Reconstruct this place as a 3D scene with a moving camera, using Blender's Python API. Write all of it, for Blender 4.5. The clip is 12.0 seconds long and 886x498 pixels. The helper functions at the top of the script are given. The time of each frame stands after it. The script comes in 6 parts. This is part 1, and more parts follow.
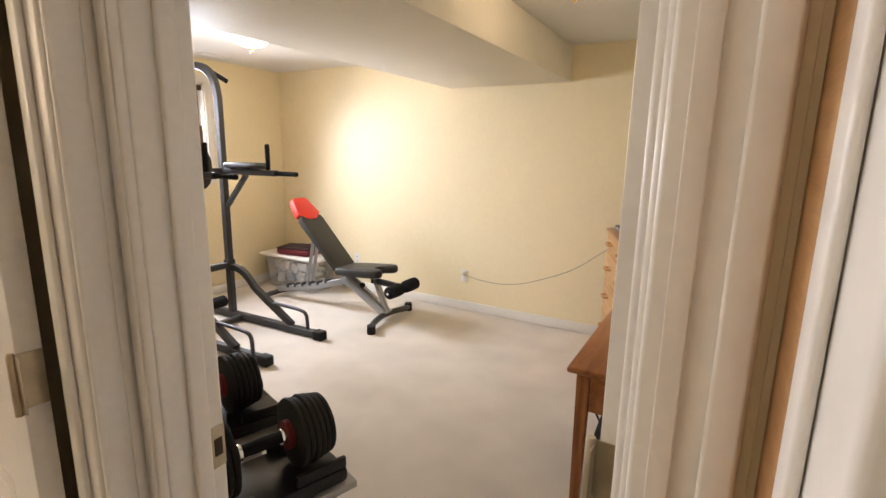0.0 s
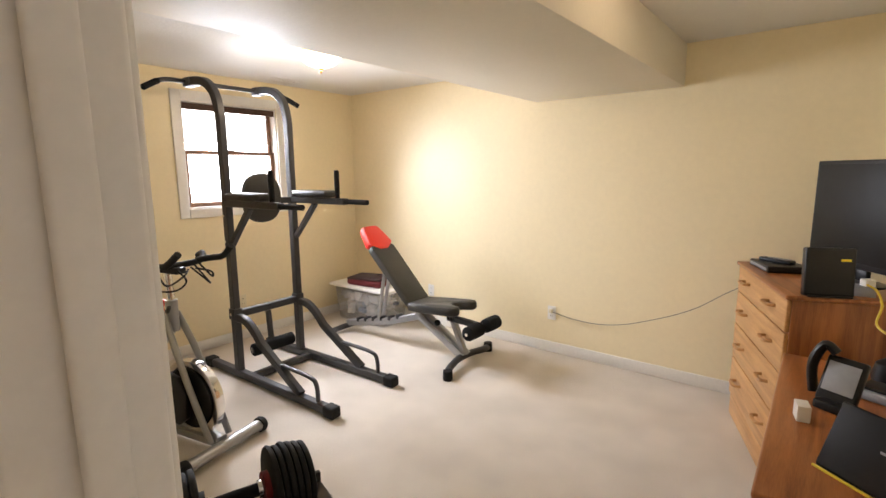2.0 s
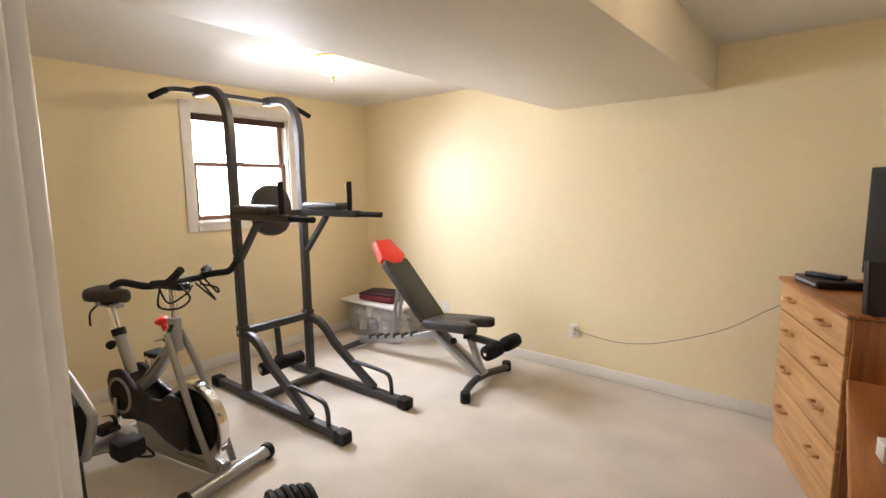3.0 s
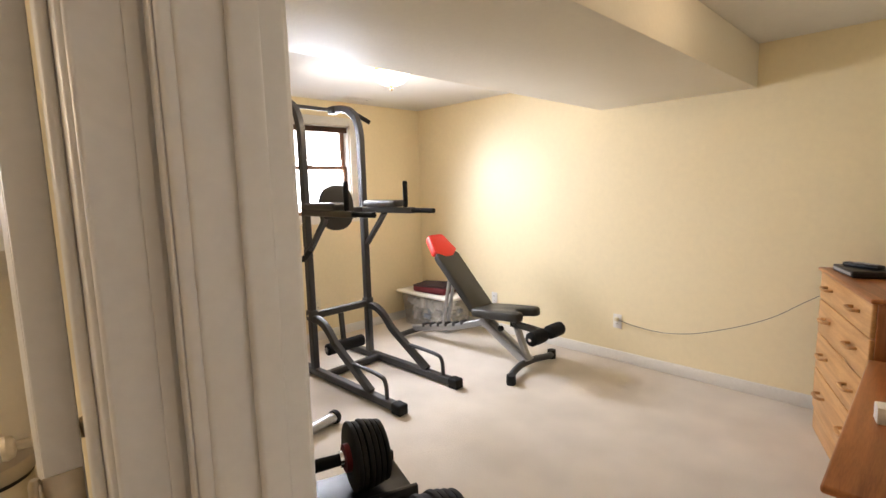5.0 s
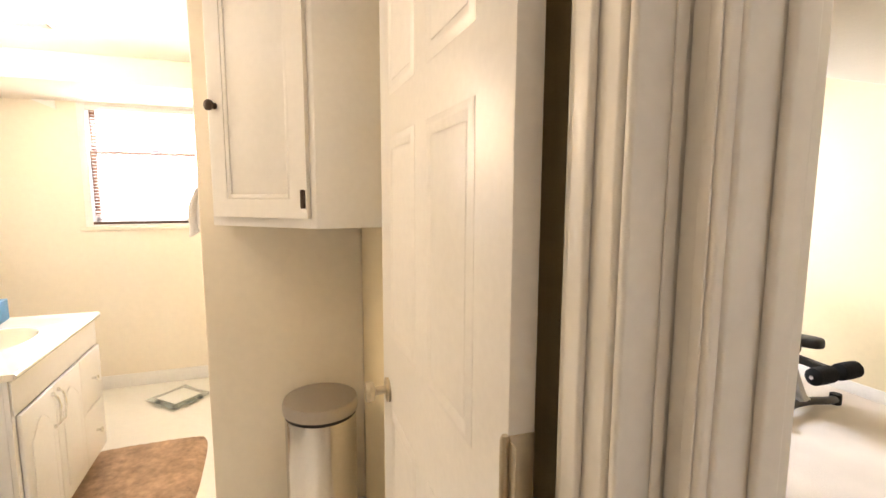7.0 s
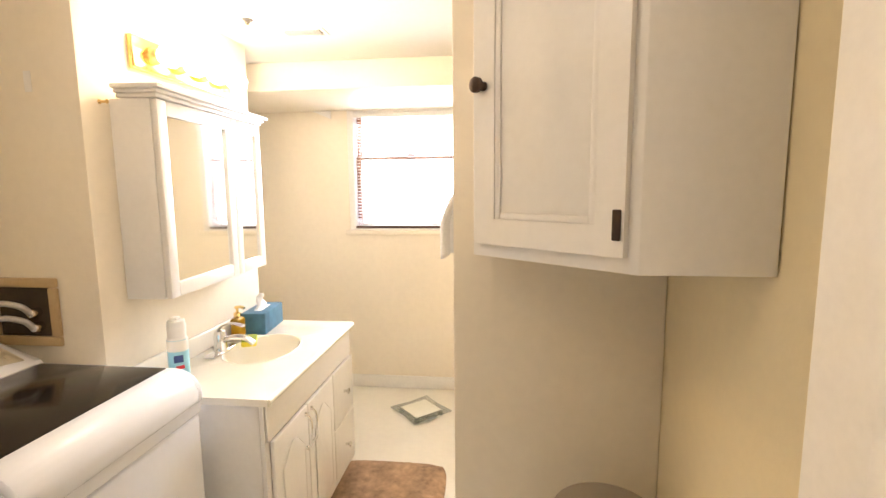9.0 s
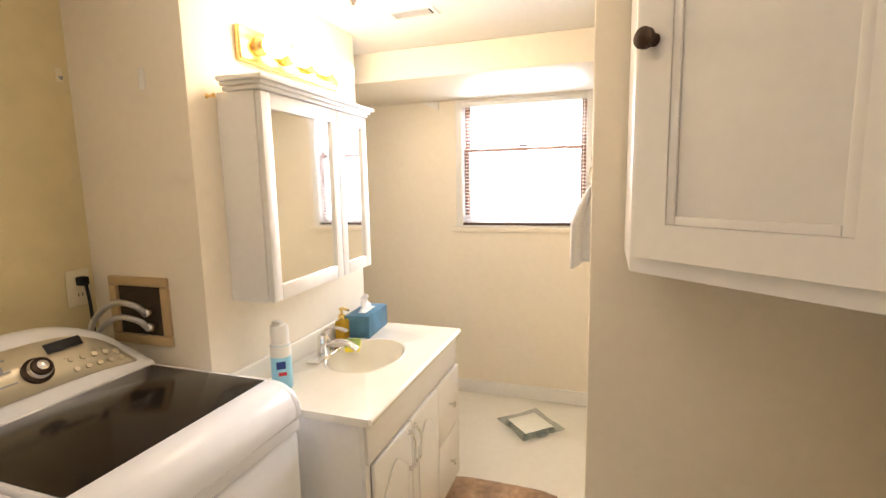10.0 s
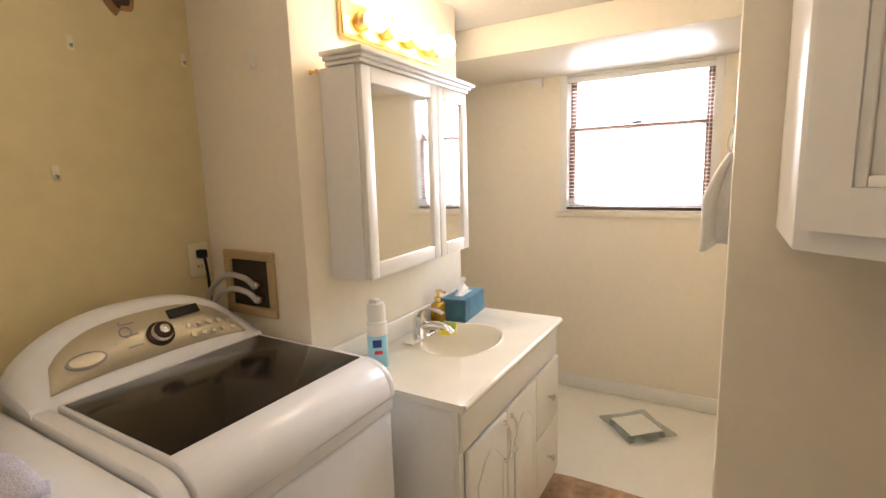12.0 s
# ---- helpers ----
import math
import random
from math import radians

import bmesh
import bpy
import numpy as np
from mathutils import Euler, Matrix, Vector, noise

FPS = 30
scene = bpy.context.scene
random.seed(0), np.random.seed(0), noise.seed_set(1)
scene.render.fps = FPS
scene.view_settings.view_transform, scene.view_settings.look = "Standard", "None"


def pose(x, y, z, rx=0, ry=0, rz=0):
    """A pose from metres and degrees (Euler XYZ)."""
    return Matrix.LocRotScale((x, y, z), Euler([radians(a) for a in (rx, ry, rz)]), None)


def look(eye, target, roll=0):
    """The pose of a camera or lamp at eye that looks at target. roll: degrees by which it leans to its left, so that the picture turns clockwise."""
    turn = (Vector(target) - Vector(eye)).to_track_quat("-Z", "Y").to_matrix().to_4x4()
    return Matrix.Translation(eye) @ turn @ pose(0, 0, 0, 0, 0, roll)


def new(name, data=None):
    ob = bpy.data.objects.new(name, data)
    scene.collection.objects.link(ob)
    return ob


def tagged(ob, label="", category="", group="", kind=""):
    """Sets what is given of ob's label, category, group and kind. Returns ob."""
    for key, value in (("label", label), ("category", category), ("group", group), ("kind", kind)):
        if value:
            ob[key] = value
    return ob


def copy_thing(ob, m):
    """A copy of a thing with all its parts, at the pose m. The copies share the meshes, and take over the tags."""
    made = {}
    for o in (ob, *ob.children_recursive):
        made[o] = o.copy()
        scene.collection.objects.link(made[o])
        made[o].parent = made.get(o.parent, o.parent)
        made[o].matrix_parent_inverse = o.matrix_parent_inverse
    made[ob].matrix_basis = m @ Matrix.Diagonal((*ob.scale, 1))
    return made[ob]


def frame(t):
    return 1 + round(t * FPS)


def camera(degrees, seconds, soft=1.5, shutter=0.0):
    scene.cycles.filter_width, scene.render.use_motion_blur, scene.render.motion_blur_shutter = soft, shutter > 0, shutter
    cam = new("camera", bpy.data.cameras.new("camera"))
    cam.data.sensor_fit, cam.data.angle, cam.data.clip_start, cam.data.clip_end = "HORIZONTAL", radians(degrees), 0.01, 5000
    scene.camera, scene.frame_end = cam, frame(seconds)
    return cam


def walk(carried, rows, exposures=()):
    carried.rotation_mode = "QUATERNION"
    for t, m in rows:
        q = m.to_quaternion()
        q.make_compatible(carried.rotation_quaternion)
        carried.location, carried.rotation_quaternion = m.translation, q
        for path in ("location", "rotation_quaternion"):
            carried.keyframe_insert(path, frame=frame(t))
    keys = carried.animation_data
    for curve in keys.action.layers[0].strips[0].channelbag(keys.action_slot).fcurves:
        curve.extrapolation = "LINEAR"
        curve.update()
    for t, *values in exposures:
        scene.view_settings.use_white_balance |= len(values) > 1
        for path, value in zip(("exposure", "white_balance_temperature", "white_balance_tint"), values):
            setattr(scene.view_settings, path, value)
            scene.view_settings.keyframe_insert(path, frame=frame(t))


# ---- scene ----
cam = camera(85.4, 12.0)
PATH = [
    (0, (0.400, -0.081, 1.444), (-0.579, 1.618, 1.049), 1.06),
    (0.5, (0.340, -0.043, 1.433), (-0.640, 1.656, 1.041), 1.08),
    (1, (0.272, 0.047, 1.433), (-0.775, 1.708, 1.051), 0.80),
    (1.5, (0.184, 0.144, 1.450), (-0.966, 1.741, 1.095), -0.03),
    (2, (0.067, 0.257, 1.462), (-1.158, 1.806, 1.145), -0.51),
    (2.5, (-0.022, 0.344, 1.453), (-1.290, 1.865, 1.175), -0.83),
    (2.7, (-0.075, 0.359, 1.443), (-1.337, 1.887, 1.177), -0.84),
    (4.3, (0.052, 0.264, 1.432), (-1.246, 1.768, 1.200), -1.21),
    (4.5, (0.079, 0.234, 1.435), (-1.249, 1.710, 1.189), -1.31),
    (5, (0.139, 0.160, 1.425), (-1.284, 1.541, 1.170), -1.49),
    (5.5, (0.161, 0.082, 1.414), (-1.378, 1.332, 1.159), -1.43),
    (6, (0.139, 0.015, 1.419), (-1.524, 1.097, 1.160), -0.68),
    (6.5, (0.070, -0.043, 1.423), (-1.704, 0.845, 1.167), -0.14),
    (7, (-0.032, -0.066, 1.412), (-1.895, 0.620, 1.167), 0.18),
    (7.2, (-0.072, -0.062, 1.403), (-1.969, 0.533, 1.186), 1.10),
    (8.8, (-0.574, -0.112, 1.445), (-2.551, -0.269, 1.192), -0.66),
    (9, (-0.621, -0.164, 1.451), (-2.591, -0.397, 1.196), -0.53),
    (9.5, (-0.745, -0.236, 1.452), (-2.678, -0.677, 1.191), -0.65),
    (10, (-0.845, -0.259, 1.455), (-2.718, -0.904, 1.180), -1.22),
    (10.5, (-0.891, -0.277, 1.448), (-2.699, -1.084, 1.163), -1.69),
    (11, (-0.914, -0.289, 1.433), (-2.662, -1.217, 1.143), -2.08),
    (11.5, (-0.920, -0.297, 1.419), (-2.631, -1.289, 1.125), -2.08),
    (12, (-0.920, -0.300, 1.413), (-2.618, -1.310, 1.104), -1.72),
]
EXPOSURES = [(0, -0.05, 6500, 20), (2.7, -0.15, 6500, 20), (4.5, -0.15, 6500, 20), (5.5, 0.05, 6500, 20), (6.5, 0.35, 6500, 20), (7.2, 0.5, 6500, 20), (9, 0.17, 6500, 20), (9.5, 0.0, 6500, 20), (10.5, -0.28, 6500, 20), (12, -0.58, 6500, 20)]
walk(cam, [(t, look(eye, target, roll)) for t, eye, target, roll in PATH], EXPOSURES)

# ---- exposure, world and large lights ----
world = bpy.data.worlds.new("world")
scene.world = world
world.use_nodes = True
sky = world.node_tree.nodes.new("ShaderNodeTexSky")
sky.sky_type, sky.sun_disc = "NISHITA", False
sky.sun_elevation, sky.sun_rotation = radians(40), radians(200)
world.node_tree.links.new(sky.outputs[0], world.node_tree.nodes["Background"].inputs[0])
world.node_tree.nodes["Background"].inputs[1].default_value = 0.1

GYM_WINDOW, BATH_WINDOW = 70.0, 44.0      # watts of daylight through each window
BULB, GYM_DOME, BATH_DOME, LAUNDRY_DOME, HALL_DOME = 15.0, 12.0, 8.0, 2.4, 2.2


def lamp(name, kind, m, watts, colour, size=0.1, size_y=0.0):
    data = bpy.data.lights.new(name, kind)
    data.energy, data.color = watts, colour
    if kind == "AREA":
        data.shape, data.size, data.size_y = "RECTANGLE", size, size_y
    else:
        data.shadow_soft_size = size
    ob = new(name, data)
    ob.matrix_world = m
    return ob


lamp("gym_daylight", "AREA", pose(-4.03, 2.42, 1.64, 0, -66, 0), GYM_WINDOW, (0.84, 0.93, 1.0), 0.74, 0.76).data.spread = radians(126)
lamp("bath_daylight", "AREA", pose(-4.05, -0.78, 1.58, 0, -68, 0), BATH_WINDOW, (0.84, 0.93, 1.0), 0.72, 0.74).data.spread = radians(138)
WARM = (1.0, 0.80, 0.52)
lamp("gym_lamp", "POINT", pose(-2.62, 2.37, 2.14), GYM_DOME, WARM, 0.07)
lamp("gym_lamp_east", "POINT", pose(-0.27, 2.22, 2.185), GYM_DOME * 0.07, WARM, 0.07)
lamp("bath_lamp", "POINT", pose(-2.25, -1.02, 2.06), BATH_DOME, (1.0, 0.90, 0.75), 0.07)
lamp("laundry_lamp", "POINT", pose(-1.0, -0.82, 2.06), LAUNDRY_DOME, (1.0, 0.90, 0.75), 0.07)
lamp("hall_lamp", "POINT", pose(0.3, -0.85, 2.185), HALL_DOME, (1.0, 0.88, 0.72), 0.07)

# ---- materials ----


def material(name, base, rough=0.5, metal=0.0, spread=0.06, grain=40.0, blotch=2.5, bump=0.0, bump_scale=200.0, coat=0.0, ior=1.45):
    """A surface with grain and larger blotches round its base colour, and fine relief."""
    m = bpy.data.materials.new(name)
    m.use_nodes = True
    n, l = m.node_tree.nodes, m.node_tree.links
    b = n["Principled BSDF"]
    b.inputs["Roughness"].default_value, b.inputs["Metallic"].default_value = rough, metal
    b.inputs["Coat Weight"].default_value, b.inputs["IOR"].default_value = coat, ior
    co = n.new("ShaderNodeTexCoord")
    big, small = n.new("ShaderNodeTexNoise"), n.new("ShaderNodeTexNoise")
    big.inputs["Scale"].default_value, small.inputs["Scale"].default_value = blotch, grain
    small.inputs["Detail"].default_value = 4
    add = n.new("ShaderNodeMath")
    add.operation = "ADD"
    l.new(co.outputs["Object"], big.inputs["Vector"])
    l.new(co.outputs["Object"], small.inputs["Vector"])
    l.new(big.outputs["Fac"], add.inputs[0])
    l.new(small.outputs["Fac"], add.inputs[1])
    ramp = n.new("ShaderNodeMapRange")
    ramp.inputs["From Min"].default_value, ramp.inputs["From Max"].default_value = 0.6, 1.4
    ramp.inputs["To Min"].default_value, ramp.inputs["To Max"].default_value = 1 - spread, 1 + spread
    l.new(add.outputs[0], ramp.inputs["Value"])
    mul = n.new("ShaderNodeVectorMath")
    mul.operation = "SCALE"
    mul.inputs[0].default_value = base
    l.new(ramp.outputs[0], mul.inputs["Scale"])
    l.new(mul.outputs[0], b.inputs["Base Color"])
    rr = n.new("ShaderNodeMapRange")
    rr.inputs["To Min"].default_value, rr.inputs["To Max"].default_value = max(rough - 0.06, 0.02), min(rough + 0.06, 1)
    l.new(small.outputs["Fac"], rr.inputs["Value"])
    l.new(rr.outputs[0], b.inputs["Roughness"])
    if bump:
        fine, bp = n.new("ShaderNodeTexNoise"), n.new("ShaderNodeBump")
        fine.inputs["Scale"].default_value, fine.inputs["Detail"].default_value = bump_scale, 5
        bp.inputs["Strength"].default_value, bp.inputs["Distance"].default_value = bump, 0.004
        l.new(co.outputs["Object"], fine.inputs["Vector"])
        l.new(fine.outputs["Fac"], bp.inputs["Height"])
        l.new(bp.outputs[0], b.inputs["Normal"])
    return m


def wood(name, dark, light, axis="X", rough=0.35, scale=6.0):
    """Long grain along one axis, with fine pores."""
    m = bpy.data.materials.new(name)
    m.use_nodes = True
    n, l = m.node_tree.nodes, m.node_tree.links
    b = n["Principled BSDF"]
    co, mp = n.new("ShaderNodeTexCoord"), n.new("ShaderNodeMapping")
    s = {"X": (0.6, 9, 9), "Y": (9, 0.6, 9), "Z": (9, 9, 0.6)}[axis]
    mp.inputs["Scale"].default_value = s
    no, fine = n.new("ShaderNodeTexNoise"), n.new("ShaderNodeTexNoise")
    no.inputs["Scale"].default_value, no.inputs["Detail"].default_value, no.inputs["Distortion"].default_value = scale * 0.5, 4, 0.8
    fine.inputs["Scale"].default_value, fine.inputs["Detail"].default_value = scale * 6, 3
    mix = n.new("ShaderNodeMath")
    mix.operation = "MULTIPLY_ADD"
    mix.inputs[1].default_value = 0.35
    ramp = n.new("ShaderNodeValToRGB")
    ramp.color_ramp.elements[0].position, ramp.color_ramp.elements[1].position = 0.45, 0.85
    ramp.color_ramp.elements[0].color, ramp.color_ramp.elements[1].color = (*dark, 1), (*light, 1)
    l.new(co.outputs["Object"], mp.inputs["Vector"])
    l.new(mp.outputs[0], no.inputs["Vector"])
    l.new(mp.outputs[0], fine.inputs["Vector"])
    l.new(fine.outputs["Fac"], mix.inputs[0])
    l.new(no.outputs["Fac"], mix.inputs[2])
    l.new(mix.outputs[0], ramp.inputs["Fac"])
    l.new(ramp.outputs[0], b.inputs["Base Color"])
    bp = n.new("ShaderNodeBump")
    bp.inputs["Strength"].default_value, bp.inputs["Distance"].default_value = 0.08, 0.002
    l.new(fine.outputs["Fac"], bp.inputs["Height"])
    l.new(bp.outputs[0], b.inputs["Normal"])
    b.inputs["Roughness"].default_value = rough
    return m


def glow(name, colour, strength):
    m = bpy.data.materials.new(name)
    m.use_nodes = True
    b = m.node_tree.nodes["Principled BSDF"]
    b.inputs["Base Color"].default_value = (0.9, 0.9, 0.9, 1)
    b.inputs["Emission Color"].default_value, b.inputs["Emission Strength"].default_value = (*colour, 1), strength
    return m


def clear(name, tint, rough=0.0, alpha_like=1.0, alpha=1.0):
    m = bpy.data.materials.new(name)
    m.use_nodes = True
    b = m.node_tree.nodes["Principled BSDF"]
    b.inputs["Base Color"].default_value = (*tint, 1)
    b.inputs["Transmission Weight"].default_value, b.inputs["Roughness"].default_value, b.inputs["IOR"].default_value = alpha_like, rough, 1.45
    b.inputs["Alpha"].default_value = alpha
    return m


CREAM = material("cream_wall_paint", (0.83, 0.715, 0.475), 0.43, spread=0.035, grain=30, blotch=1.2, bump=0.10, bump_scale=90)
BATH_CREAM = material("pale_bath_wall_paint", (0.82, 0.745, 0.61), 0.42, spread=0.035, grain=30, blotch=1.4, bump=0.10, bump_scale=90)
LAUNDRY = material("yellowed_laundry_wall_paint", (0.66, 0.555, 0.31), 0.36, spread=0.09, grain=12, blotch=1.8, bump=0.25, bump_scale=14)
CEIL = material("textured_ceiling_paint", (0.74, 0.72, 0.68), 0.75, spread=0.03, bump=0.55, bump_scale=55)
BATH_CEIL = material("bath_ceiling_paint", (0.82, 0.80, 0.76), 0.7, spread=0.03, bump=0.2, bump_scale=60)
TRIM = material("white_trim_paint", (0.80, 0.775, 0.725), 0.33, spread=0.05, grain=60, blotch=4, bump=0.06, bump_scale=40)
WHITE = material("white_cabinet_paint", (0.83, 0.81, 0.77), 0.35, spread=0.03, grain=50, blotch=4, bump=0.03, bump_scale=80)
CARPET = material("beige_carpet_pile", (0.67, 0.605, 0.525), 0.95, spread=0.15, grain=190, blotch=2.8, bump=0.9, bump_scale=420)
VINYL = material("pale_vinyl_floor", (0.81, 0.785, 0.70), 0.35, spread=0.04, grain=25, blotch=2, bump=0.05, bump_scale=60)
STEEL_DARK = material("charcoal_powder_coat", (0.040, 0.040, 0.042), 0.42, spread=0.15, grain=300, bump=0.08, bump_scale=500)
RUBBER = material("black_rubber", (0.010, 0.010, 0.010), 0.7, spread=0.2, grain=120, bump=0.1, ior=1.35)
FOAM = material("black_foam", (0.010, 0.010, 0.011), 0.9, spread=0.25, grain=200, bump=0.5, bump_scale=350, ior=1.3)
VINYL_BLACK = material("black_upholstery_vinyl", (0.028, 0.026, 0.022), 0.48, spread=0.15, grain=160, bump=0.25, bump_scale=260)
VINYL_RED = material("red_upholstery_vinyl", (0.80, 0.035, 0.018), 0.42, spread=0.06, grain=160, bump=0.2, bump_scale=260)
SILVER = material("silver_painted_steel", (0.36, 0.36, 0.36), 0.32, 0.65, spread=0.08, grain=120)
CHROME = material("chrome", (0.75, 0.74, 0.72), 0.12, 1.0, spread=0.04)
BRUSHED = material("brushed_stainless_steel", (0.60, 0.57, 0.53), 0.22, 1.0, spread=0.06, grain=90)
LID_STEEL = material("warm_steel_lid", (0.40, 0.36, 0.31), 0.42, 0.85, spread=0.06, grain=90)
NICKEL = material("aged_brass_plate", (0.52, 0.45, 0.33), 0.38, 0.85, spread=0.2, grain=40)
BRONZE = material("dark_bronze", (0.06, 0.04, 0.03), 0.4, 0.8, spread=0.2)
BRASS = material("polished_brass", (0.80, 0.56, 0.22), 0.22, 1.0, spread=0.06)
OAK = wood("honey_oak_drawer_front", (0.36, 0.175, 0.06), (0.58, 0.32, 0.13), "Y", 0.38)
CHERRY = wood("cherry_wood_panel", (0.190, 0.058, 0.017), (0.41, 0.150, 0.045), "Y", 0.30)
CHERRY_UP = wood("cherry_wood_upright", (0.190, 0.058, 0.017), (0.41, 0.150, 0.045), "Z", 0.32)
SASH = wood("brown_window_sash", (0.13, 0.055, 0.025), (0.24, 0.115, 0.055), "Z", 0.45)
SHADE = material("brown_folded_shade", (0.085, 0.045, 0.028), 0.8, spread=0.2, grain=200)
BLACK_PLASTIC = material("black_plastic", (0.009, 0.009, 0.010), 0.36, spread=0.15, ior=1.38)
SCREEN = material("switched_off_screen", (0.010, 0.009, 0.008), 0.45, spread=0.05, ior=1.28)
GREY_PLASTIC = material("grey_plastic", (0.30, 0.31, 0.33), 0.35, spread=0.1)
WHITE_PLASTIC = material("white_plastic", (0.80, 0.78, 0.73), 0.35, spread=0.04)
IVORY = material("ivory_plastic", (0.74, 0.66, 0.46), 0.38, spread=0.05)
TAN_PLASTIC = material("tan_box_plastic", (0.50, 0.36, 0.19), 0.5, spread=0.08)
# Dark brown painted on flat pieces as the shade inside openings.
HOLE_SHADE = material("painted_hole_shade", (0.05, 0.035, 0.02), 0.8, spread=0.3)
ENAMEL = material("white_enamel", (0.79, 0.80, 0.83), 0.22, spread=0.02, coat=0.4)
CONSOLE = material("champagne_console_plastic", (0.66, 0.59, 0.44), 0.30, 0.35, spread=0.05)
LID_GLASS = material("smoked_lid_glass", (0.016, 0.012, 0.009), 0.14, spread=0.1, ior=1.35)
MARBLE = material("cultured_marble_top", (0.84, 0.80, 0.70), 0.18, spread=0.05, grain=8, blotch=3, coat=0.3)
MIRROR = material("mirror_glass", (0.93, 0.95, 0.95), 0.02, 1.0, spread=0.0)
GLASS = clear("window_glass", (1, 1, 1))
GREEN_GLASS = clear("greenish_scale_glass", (0.34, 0.42, 0.36), 0.04, 0.0, 0.34)
TUB = clear("cloudy_clear_plastic", (0.80, 0.82, 0.84), 0.2, 0.0, 0.18)
SOAP = clear("amber_soap", (0.85, 0.55, 0.05), 0.08, 0.6)
RUG = material("brown_plush_rug", (0.40, 0.265, 0.165), 0.95, spread=0.5, grain=30, blotch=7, bump=1.0, bump_scale=180)
TOWEL = material("white_terry_towel", (0.80, 0.79, 0.77), 0.95, spread=0.06, grain=90, bump=0.7, bump_scale=300)
LILAC = material("lilac_grey_towel", (0.52, 0.50, 0.55), 0.95, spread=0.15, grain=60, bump=0.9, bump_scale=220)
MAROON = material("maroon_bag_fabric", (0.14, 0.012, 0.016), 0.75, spread=0.2, grain=160, bump=0.3)
SLAT = material("white_blind_slat", (0.80, 0.78, 0.78), 0.4, spread=0.03)
BLUE_CARD = material("blue_printed_card", (0.055, 0.17, 0.27), 0.5, spread=0.35, grain=9, blotch=20)
TISSUE = material("tissue_paper", (0.85, 0.85, 0.85), 0.9, spread=0.02)
AQUA = material("aqua_can_print", (0.32, 0.66, 0.80), 0.3, spread=0.25, grain=12, blotch=8)
NAVY = material("navy_print", (0.02, 0.05, 0.22), 0.35)
RED_PRINT = material("red_print", (0.6, 0.03, 0.04), 0.35)
YELLOW = material("yellow_sponge", (0.80, 0.66, 0.05), 0.9, spread=0.1, bump=0.5)
YELLOW_CABLE = material("yellow_cable_sheath", (0.75, 0.55, 0.05), 0.4, spread=0.05)
PAPER = material("paper_contents", (0.62, 0.60, 0.56), 0.8, spread=0.25, grain=14)
BLUE_PAPER = material("blue_grey_contents", (0.25, 0.32, 0.40), 0.7, spread=0.3, grain=14)
DAY = glow("daylight_outside", (0.98, 1.0, 1.0), 5.0)
DOME = glow("lit_frosted_glass", (1.0, 0.80, 0.50), 6.0)
BULB_GLASS = glow("lit_globe_bulb", (1.0, 0.74, 0.38), 16.0)

# ---- mesh helpers ----


def cube(bm, lo, hi, bevel=0.0, seg=2, m=None):
    """An axis-aligned block from corner lo to corner hi, with rounded edges."""
    r = bmesh.ops.create_cube(bm, size=1.0)
    vs = r["verts"]
    c = [(a + b) / 2 for a, b in zip(lo, hi)]
    s = [max(abs(b - a), 1e-4) for a, b in zip(lo, hi)]
    bmesh.ops.transform(bm, matrix=Matrix.Translation(c) @ Matrix.Diagonal((*s, 1)), verts=vs)
    if bevel:
        es = list({e for v in vs for e in v.link_edges})
        r = bmesh.ops.bevel(bm, geom=es, offset=min(bevel, min(s) * 0.45), segments=seg, affect="EDGES", profile=0.5)
        vs = list({v for f in r["faces"] for v in f.verts} | {v for v in vs if v.is_valid})
    if m is not None:
        bmesh.ops.transform(bm, matrix=m, verts=vs)
    return bm


def block(lo, hi, bevel=0.004, seg=2):
    return cube(bmesh.new(), lo, hi, bevel, seg)


def smooth_path(pts, steps=6):
    """Points along a rounded line through pts."""
    p = [Vector(q) for q in pts]
    if len(p) < 3:
        return p
    out = []
    for i in range(len(p) - 1):
        a, b, c, d = p[max(i - 1, 0)], p[i], p[i + 1], p[min(i + 2, len(p) - 1)]
        for k in range(steps):
            t = k / steps
            out.append(0.5 * (2 * b + (c - a) * t + (2 * a - 5 * b + 4 * c - d) * t * t + (3 * b - a - 3 * c + d) * t ** 3))
    return out + [p[-1]]


